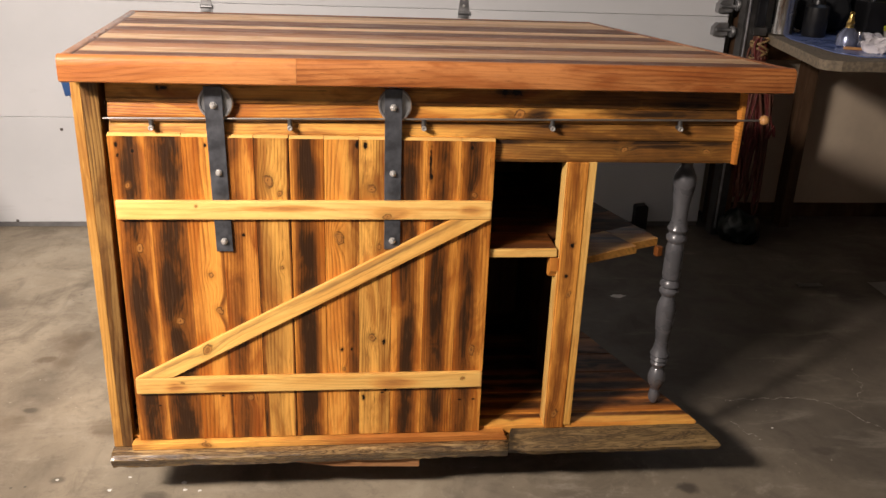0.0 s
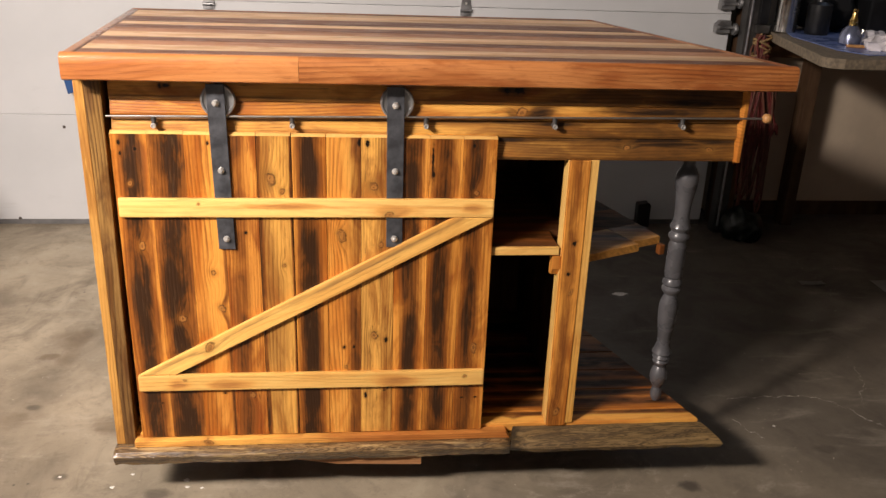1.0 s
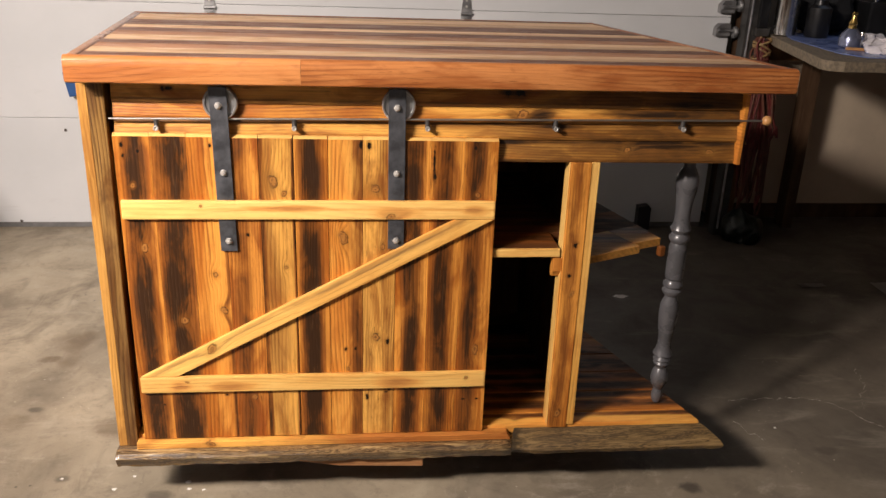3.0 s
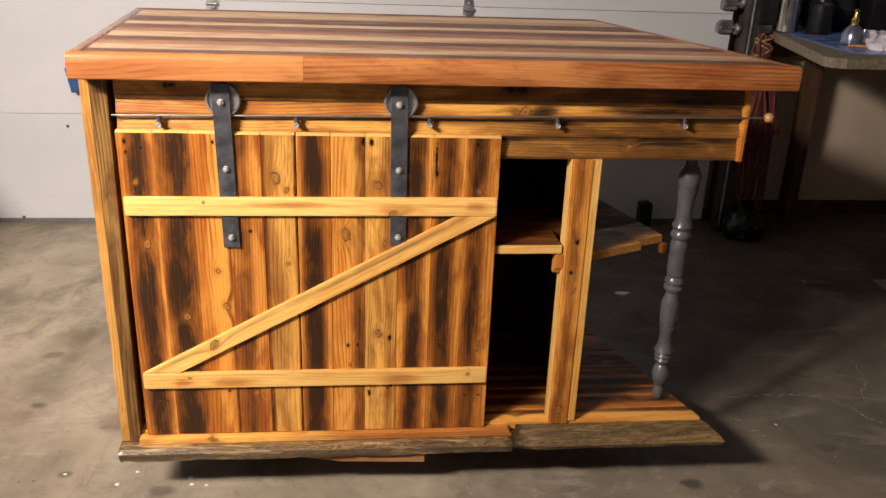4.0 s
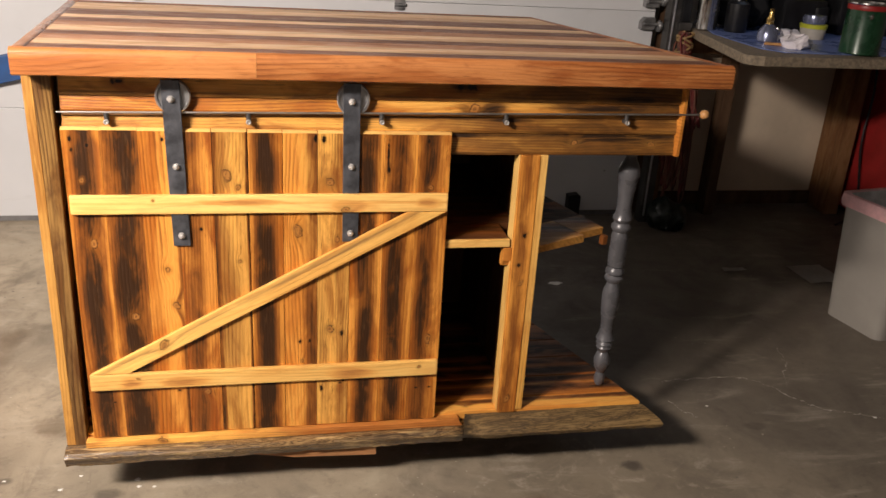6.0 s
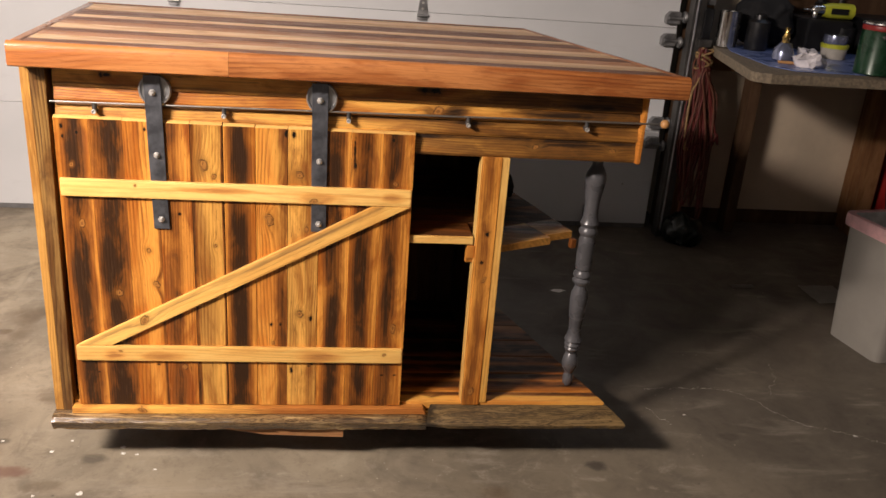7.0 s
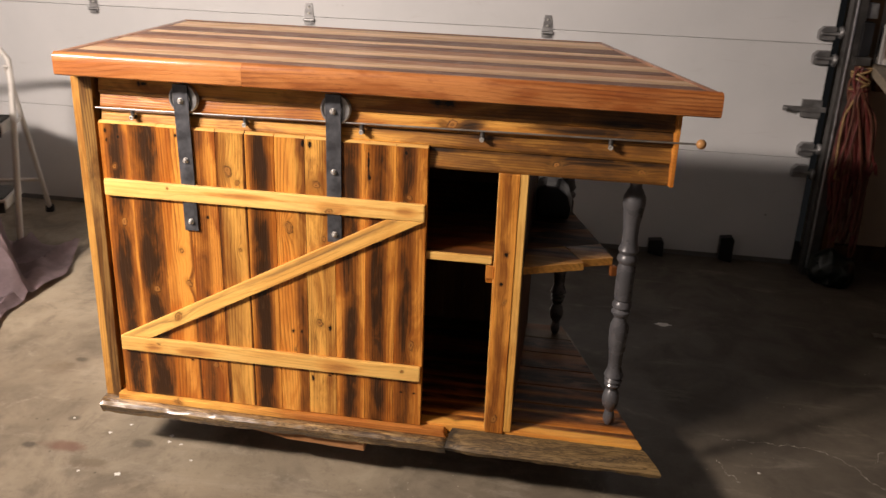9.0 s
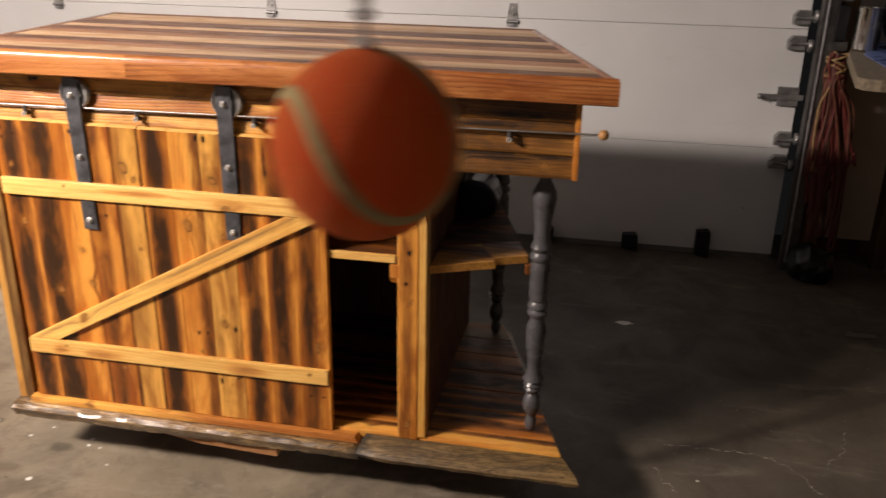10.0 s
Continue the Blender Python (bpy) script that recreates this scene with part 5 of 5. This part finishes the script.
# waste bin with bag
bin_ob = thing("waste_bin", (1.93, 2.18, 0), "grey plastic waste bin with a pink-rimmed bag", "waste bin")
ang = radians(10)


def bin_ring(grow, z, r=0.03):
    out = []
    for cx, cy, a0 in ((1, 1, 0), (0, 1, 90), (0, 0, 180), (1, 0, 270)):
        px, py = (0.30 + grow - r if cx else -grow + r), (0.19 + grow - r if cy else -grow + r)
        for i in range(6):
            t = radians(a0 + 90 * i / 5)
            lx, ly = px + r * math.cos(t), py + r * math.sin(t)
            out.append(Vector((1.762 + lx * math.cos(ang) - ly * math.sin(ang), 2.030 + lx * math.sin(ang) + ly * math.cos(ang), z)))
    return out


def skin(name, rings, mat, label="", closed=False):
    bm = bmesh.new()
    rows = [[bm.verts.new(p) for p in ring] for ring in rings]
    n = len(rows[0])
    for a, b in zip(rows, rows[1:]):
        for i in range(n):
            bm.faces.new((a[i], a[(i + 1) % n], b[(i + 1) % n], b[i]))
    if closed:
        bm.faces.new(rows[0][::-1])
        bm.faces.new(rows[-1])
    return part(name, bm, mat, bin_ob, label, 0, True)


skin("body", (bin_ring(0.016, 0), bin_ring(0.034, 0.40), bin_ring(0.040, 0.402), bin_ring(0.040, 0.412), bin_ring(0.030, 0.412), bin_ring(0.010, 0.05)), M["bin"], "grey plastic body", True)
rim = [p + Vector((0, 0, 0.008 * noise.noise(p * 30))) for p in bin_ring(0.044, 0.378)]
skin("bag_rim", (rim, bin_ring(0.0455, 0.395), bin_ring(0.044, 0.416), bin_ring(0.028, 0.417), bin_ring(0.026, 0.40)), M["bag"], "pink bag folded over the rim")
skin("bag_lining", (bin_ring(0.027, 0.414), [p + 0.008 * noise.noise_vector(p * 25) for p in bin_ring(0.018, 0.36)], [p + 0.01 * noise.noise_vector(p * 25) for p in bin_ring(0.005, 0.20)]), M["bag_in"], "clear crumpled lining")

# black case beside the bin
bm = bmesh.new()
box(bm, 1.795, 2.20, 1.66, 1.90, 0.012, 0.43)
spin(bm, 6, (1.795, 1.90, 0))
case = tagged(part("tool_case", bm, M["black"], None, "", 0.016), "tall black plastic tool case on the floor", "tool case")
for x, y in ((1.86, 1.72), (1.84, 1.87), (2.17, 1.74), (2.15, 1.90)):
    block("foot", x - 0.012, x + 0.012, y - 0.012, y + 0.012, 0, 0.014, M["rubber"], case)
block("handle", 1.92, 2.08, 1.775, 1.81, 0.4305, 0.452, M["black"], case, "", 0.006)

# scrap paper and dark bag on the floor
sheet("scrap_paper", 1.80, 1.94, 2.44, 2.60, 8, 8, lambda x, y: 0.004 + 0.012 * abs(noise.noise((x * 12, y * 12, 0))), M["paper"], "creased scrap of paper on the floor", "paper")
sheet("leaf_litter", 1.53, 1.62, 2.57, 2.60, 6, 4, lambda x, y: 0.003 + 0.01 * abs(noise.noise((x * 30, y * 30, 3))), M["tape_core"], "small brown scrap lying on the floor", "scrap")
bm = bmesh.new()
bmesh.ops.create_icosphere(bm, subdivisions=4, radius=0.075, matrix=Matrix.Translation((1.50, 3.03, 0.05)))
for v in bm.verts:
    v.co += 0.03 * noise.noise_vector(v.co * 11) + 0.01 * noise.noise_vector(v.co * 34)
    v.co.z = max(v.co.z, 0.0)
tagged(part("dark_bag", bm, plain("dark_green_bag", (0.008, 0.012, 0.009), 0.34, 0.0, 0.3, 14, 0.2), None, "", 0, True), "crumpled dark green plastic bag at the foot of the track", "bag")

# red cabinet under the bench
cabinet = thing("tool_cabinet", (2.7, 3.1, 0), "red metal tool cabinet under the workbench", "tool cabinet")
block("body", 2.46, 2.88, 2.98, 3.26, 0.02, 0.70, M["red"], cabinet, "", 0.006)
for i in range(4):
    block("drawer", 2.475, 2.865, 2.968, 2.9795, 0.05 + i * 0.16, 0.20 + i * 0.16, M["red"], cabinet, "", 0.004)
block("plinth", 2.47, 2.87, 2.99, 3.25, 0.0, 0.0195, M["black"], cabinet)
bm = bmesh.new()
tube(bm, [(2.445 + 0.012 * math.sin(i), 3.20 - 0.01 * i, 0.70 - 0.078 * i) for i in range(9)] + [(2.40, 3.08, 0.006), (2.30, 3.02, 0.006)], 0.005, 8)
tagged(part("power_cable", bm, M["black"], None, "", 0, True), "black cable hanging beside the red cabinet", "cable")

# things on the bench
SURF = 0.8038


def on_bench(name, x, y, profile, mat, label, category):
    bm = bmesh.new()
    lathe(bm, profile, Matrix.Translation((x, y, SURF)), 32)
    return tagged(part(name, bm, mat, None, "", 0, True), label, category)


can = thing("paint_can", (1.858, 2.558, SURF), "green paint can with a red band and metal lid", "paint can")
for nm, prof, mat, lab in (
    ("body", ((0.062, 0.0), (0.065, 0.003), (0.064, 0.006), (0.064, 0.142)), M["green"], "green printed side"),
    ("band", ((0.0645, 0.1425), (0.0655, 0.146), (0.0655, 0.156), (0.0645, 0.158)), M["red"], "dull red band"),
    ("lid", ((0.064, 0.1585), (0.067, 0.162), (0.066, 0.166), (0.060, 0.166), (0.058, 0.161), (0.002, 0.161)), M["tin"], "shiny metal lid"),
):
    bm = bmesh.new()
    lathe(bm, prof, Matrix.Translation(can.location), 36)
    part(nm, bm, mat, can, lab, 0, True)
bm = bmesh.new()
lathe(bm, ((0.008, 0), (0.008, 0.003), (0.004, 0.005)), Matrix.Translation((1.831, 2.498, SURF + 0.125)) @ Matrix.Rotation(radians(90), 4, "X"), 12)
part("handle_ear", bm, M["tin"], can)
oil = thing("oil_can", (1.635, 2.76, SURF), "pale blue metal oil can with a brass neck", "oil can")
for nm, prof, mat in (("body", ((0.030, 0.0), (0.036, 0.004), (0.036, 0.030), (0.030, 0.046), (0.016, 0.062)), M["bottle"]), ("neck", ((0.013, 0.0625), (0.012, 0.075), (0.014, 0.078), (0.009, 0.088), (0.007, 0.105), (0.009, 0.108), (0.006, 0.114)), M["brass"])):
    bm = bmesh.new()
    lathe(bm, prof, Matrix.Translation(oil.location), 28)
    part(nm, bm, mat, oil, "", 0, True)
for x, y, r, seed in ((1.662, 2.632, 0.040, 1.0), (1.712, 2.655, 0.028, 5.0), (1.745, 2.80, 0.036, 9.0)):
    bm = bmesh.new()
    bmesh.ops.create_icosphere(bm, subdivisions=4, radius=r, matrix=Matrix.Translation((x, y, SURF + r * 0.45)))
    for v in bm.verts:
        v.co += r * 0.65 * noise.noise_vector(v.co * 30 + Vector((seed, 0, 0))) + r * 0.2 * noise.noise_vector(v.co * 90)
        v.co.z = max(SURF, SURF + (v.co.z - SURF) * 0.8)
    tagged(part("rag", bm, M["white"], None, "", 0, True), "crumpled white rag on the bench", "rag", "rags on the bench")
bm = bmesh.new()
box(bm, 1.585, 1.645, 2.676, 2.692, SURF, SURF + 0.009)
bmesh.ops.rotate(bm, verts=bm.verts, cent=(1.615, 2.684, SURF), matrix=Matrix.Rotation(radians(-18), 3, "Z"))
tagged(part("brush_handle", bm, M["knob"], None, "", 0.003), "short wooden brush handle beside a rag", "brush")
tub = thing("plastic_tub", (1.905, 2.90, SURF), "small tub with a yellow lid", "tub")
for nm, prof, mat in (("body", ((0.042, 0.0), (0.047, 0.036), (0.046, 0.038)), M["paper"]), ("lid", ((0.049, 0.0385), (0.050, 0.052), (0.047, 0.054), (0.002, 0.054)), M["yellow"])):
    bm = bmesh.new()
    lathe(bm, prof, Matrix.Translation(tub.location), 30)
    part(nm, bm, mat, tub, "", 0, True)
on_bench("lid_tub", 1.90, 2.895, ((0.040, 0.0545), (0.043, 0.070), (0.040, 0.085), (0.002, 0.086)), M["bottle"], "pale blue lidded pot on a tub", "pot")
on_bench("tin_can", 1.558, 3.07, ((0.039, 0.0), (0.041, 0.002), (0.041, 0.130), (0.042, 0.133), (0.037, 0.133), (0.036, 0.01)), M["tin"], "bright metal can standing by the jamb", "can")
block_ob = tagged(block("charger_box", 1.462, 1.50, 3.085, 3.155, SURF, SURF + 0.115, M["black"], None, "", 0.004), "black charger box on a steel ledge", "charger")
block_ob.location.z += 0.02
tagged(block("charger_shelf", 1.455, 1.508, 3.08, 3.168, SURF - 0.010, SURF + 0.0195, M["dull_steel"], None, "", 0.002), "small steel ledge on the jamb", "ledge")
for x, y, r, h, nm, lab in ((1.655, 3.02, 0.042, 0.13, "jar", "dark jar"), (2.04, 3.10, 0.05, 0.12, "jar", "dark jar")):
    on_bench(nm, x, y, ((r * 0.92, 0), (r, 0.006), (r, h * 0.8), (r * 0.6, h * 0.88), (r * 0.55, h), (r * 0.4, h + 0.004)), M["black"], lab + " standing at the back of the bench", nm.replace("_", " "))
# slumped canvas tool bag with two handles
tool_bag = thing("tool_bag", (1.74, 3.17, SURF), "slumped black canvas tool bag at the back of the bench", "tool bag")
bm = bmesh.new()
bmesh.ops.create_icosphere(bm, subdivisions=5, radius=1.0)
for v in bm.verts:
    p = v.co.copy()
    p = Vector([math.copysign(abs(c) ** 0.7, c) for c in p])
    p = Vector((p.x * 0.110, p.y * 0.085, max(p.z, -0.95) * 0.100 + 0.095))
    p += 0.022 * noise.noise_vector(p * 14) + 0.007 * noise.noise_vector(p * 45)
    p.z = max(p.z, 0.0)
    v.co = p + tool_bag.location
part("body", bm, M["canvas"], tool_bag, "", 0, True)
for dy in (-0.03, 0.03):
    bm = bmesh.new()
    tube(bm, [(1.74 + 0.06 * math.cos(math.pi * j / 14), 3.17 + dy + 0.01 * math.sin(j), SURF + 0.17 + 0.06 * math.sin(math.pi * j / 14)) for j in range(15)], 0.006, 8)
    part("handle", bm, M["canvas"], tool_bag, "", 0, True)
tagged(block("tool_case", 1.87, 2.06, 3.06, 3.27, SURF, SURF + 0.125, M["black"], None, "", 0.012), "black plastic tool case on the bench", "tool case")
# cordless drill lying on the case
drill = thing("power_tool", (1.97, 3.09, SURF + 0.126), "lime yellow and black cordless drill lying on a case", "power tool")
bm = bmesh.new()
lathe(bm, ((0.020, -0.075), (0.029, -0.070), (0.030, -0.020), (0.028, 0.030), (0.022, 0.050)), Matrix.Translation((1.985, 3.09, SURF + 0.157)) @ Matrix.Rotation(radians(-90), 4, "Y"), 24)
part("body", bm, M["yellow"], drill, "lime yellow motor housing", 0, True)
bm = bmesh.new()
lathe(bm, ((0.021, 0.0505), (0.019, 0.060), (0.017, 0.090), (0.010, 0.098), (0.004, 0.100), (0.003, 0.130)), Matrix.Translation((1.985, 3.09, SURF + 0.157)) @ Matrix.Rotation(radians(-90), 4, "Y"), 20)
part("chuck", bm, M["tin"], drill, "bright metal chuck", 0, True)
bm = bmesh.new()
prism(bm, ((1.99, 3.105), (2.035, 3.105), (2.055, 3.22), (2.005, 3.22)), SURF + 0.131, SURF + 0.168)
part("grip", bm, M["black"], drill, "black rubber grip", 0.008)
block("battery", 1.99, 2.075, 3.2205, 3.262, SURF + 0.128, SURF + 0.178, M["black"], drill, "", 0.006)
block("side_label", 1.955, 2.025, 3.0565, 3.0605, SURF + 0.146, SURF + 0.168, M["black"], drill, "black printed side label", 0.001)
# tin cylinders added to give glints among the dark clutter
for x, y, z, r, h in ((1.80, 3.03, SURF, 0.012, 0.03), (1.83, 3.01, SURF, 0.009, 0.022), (1.90, 3.08, SURF + 0.1255, 0.010, 0.028)):
    bm = bmesh.new()
    lathe(bm, ((r * 0.9, 0), (r, 0.002), (r, h - 0.002), (r * 0.9, h), (r * 0.6, h), (r * 0.6, h * 0.5)), Matrix.Translation((x, y, z)), 16)
    tagged(part("socket", bm, M["tin"], None, "", 0, True), "small bright steel cylinder added for a glint among the tools", "socket", "sockets on the bench")
# white bar added in place of a bluish glint of light
bm = bmesh.new()
box(bm, 1.925, 1.995, 3.286, 3.304, 1.010, 1.030)
spin(bm, -25, (1.96, 3.295, 1.02), "Y")
tagged(part("level", bm, M["white"], None, "", 0.003), "small white bar added for a bluish glint on the board wall", "level")
tagged(block("dark_crate", 2.09, 2.34, 3.02, 3.29, SURF, SURF + 0.14, M["black"], None, "", 0.01), "black crate at the back of the bench", "crate")
pegs = thing("hanging_tools", (1.9, 3.30, 1.05), "dark tools hanging on the board wall", "tools")
for i in range(9):
    x = 1.62 + i * 0.085
    h = 0.10 + 0.09 * abs(math.sin(i * 2.3))
    bm = bmesh.new()
    tube(bm, ((x, 3.302, 1.30), (x + 0.006, 3.298, 1.30 - h), (x - 0.004, 3.30, 1.30 - 2 * h)), 0.011 + 0.004 * (i % 3), 8)
    part("tool", bm, M["black"] if i % 3 else M["dull_steel"], pegs, "", 0, True)
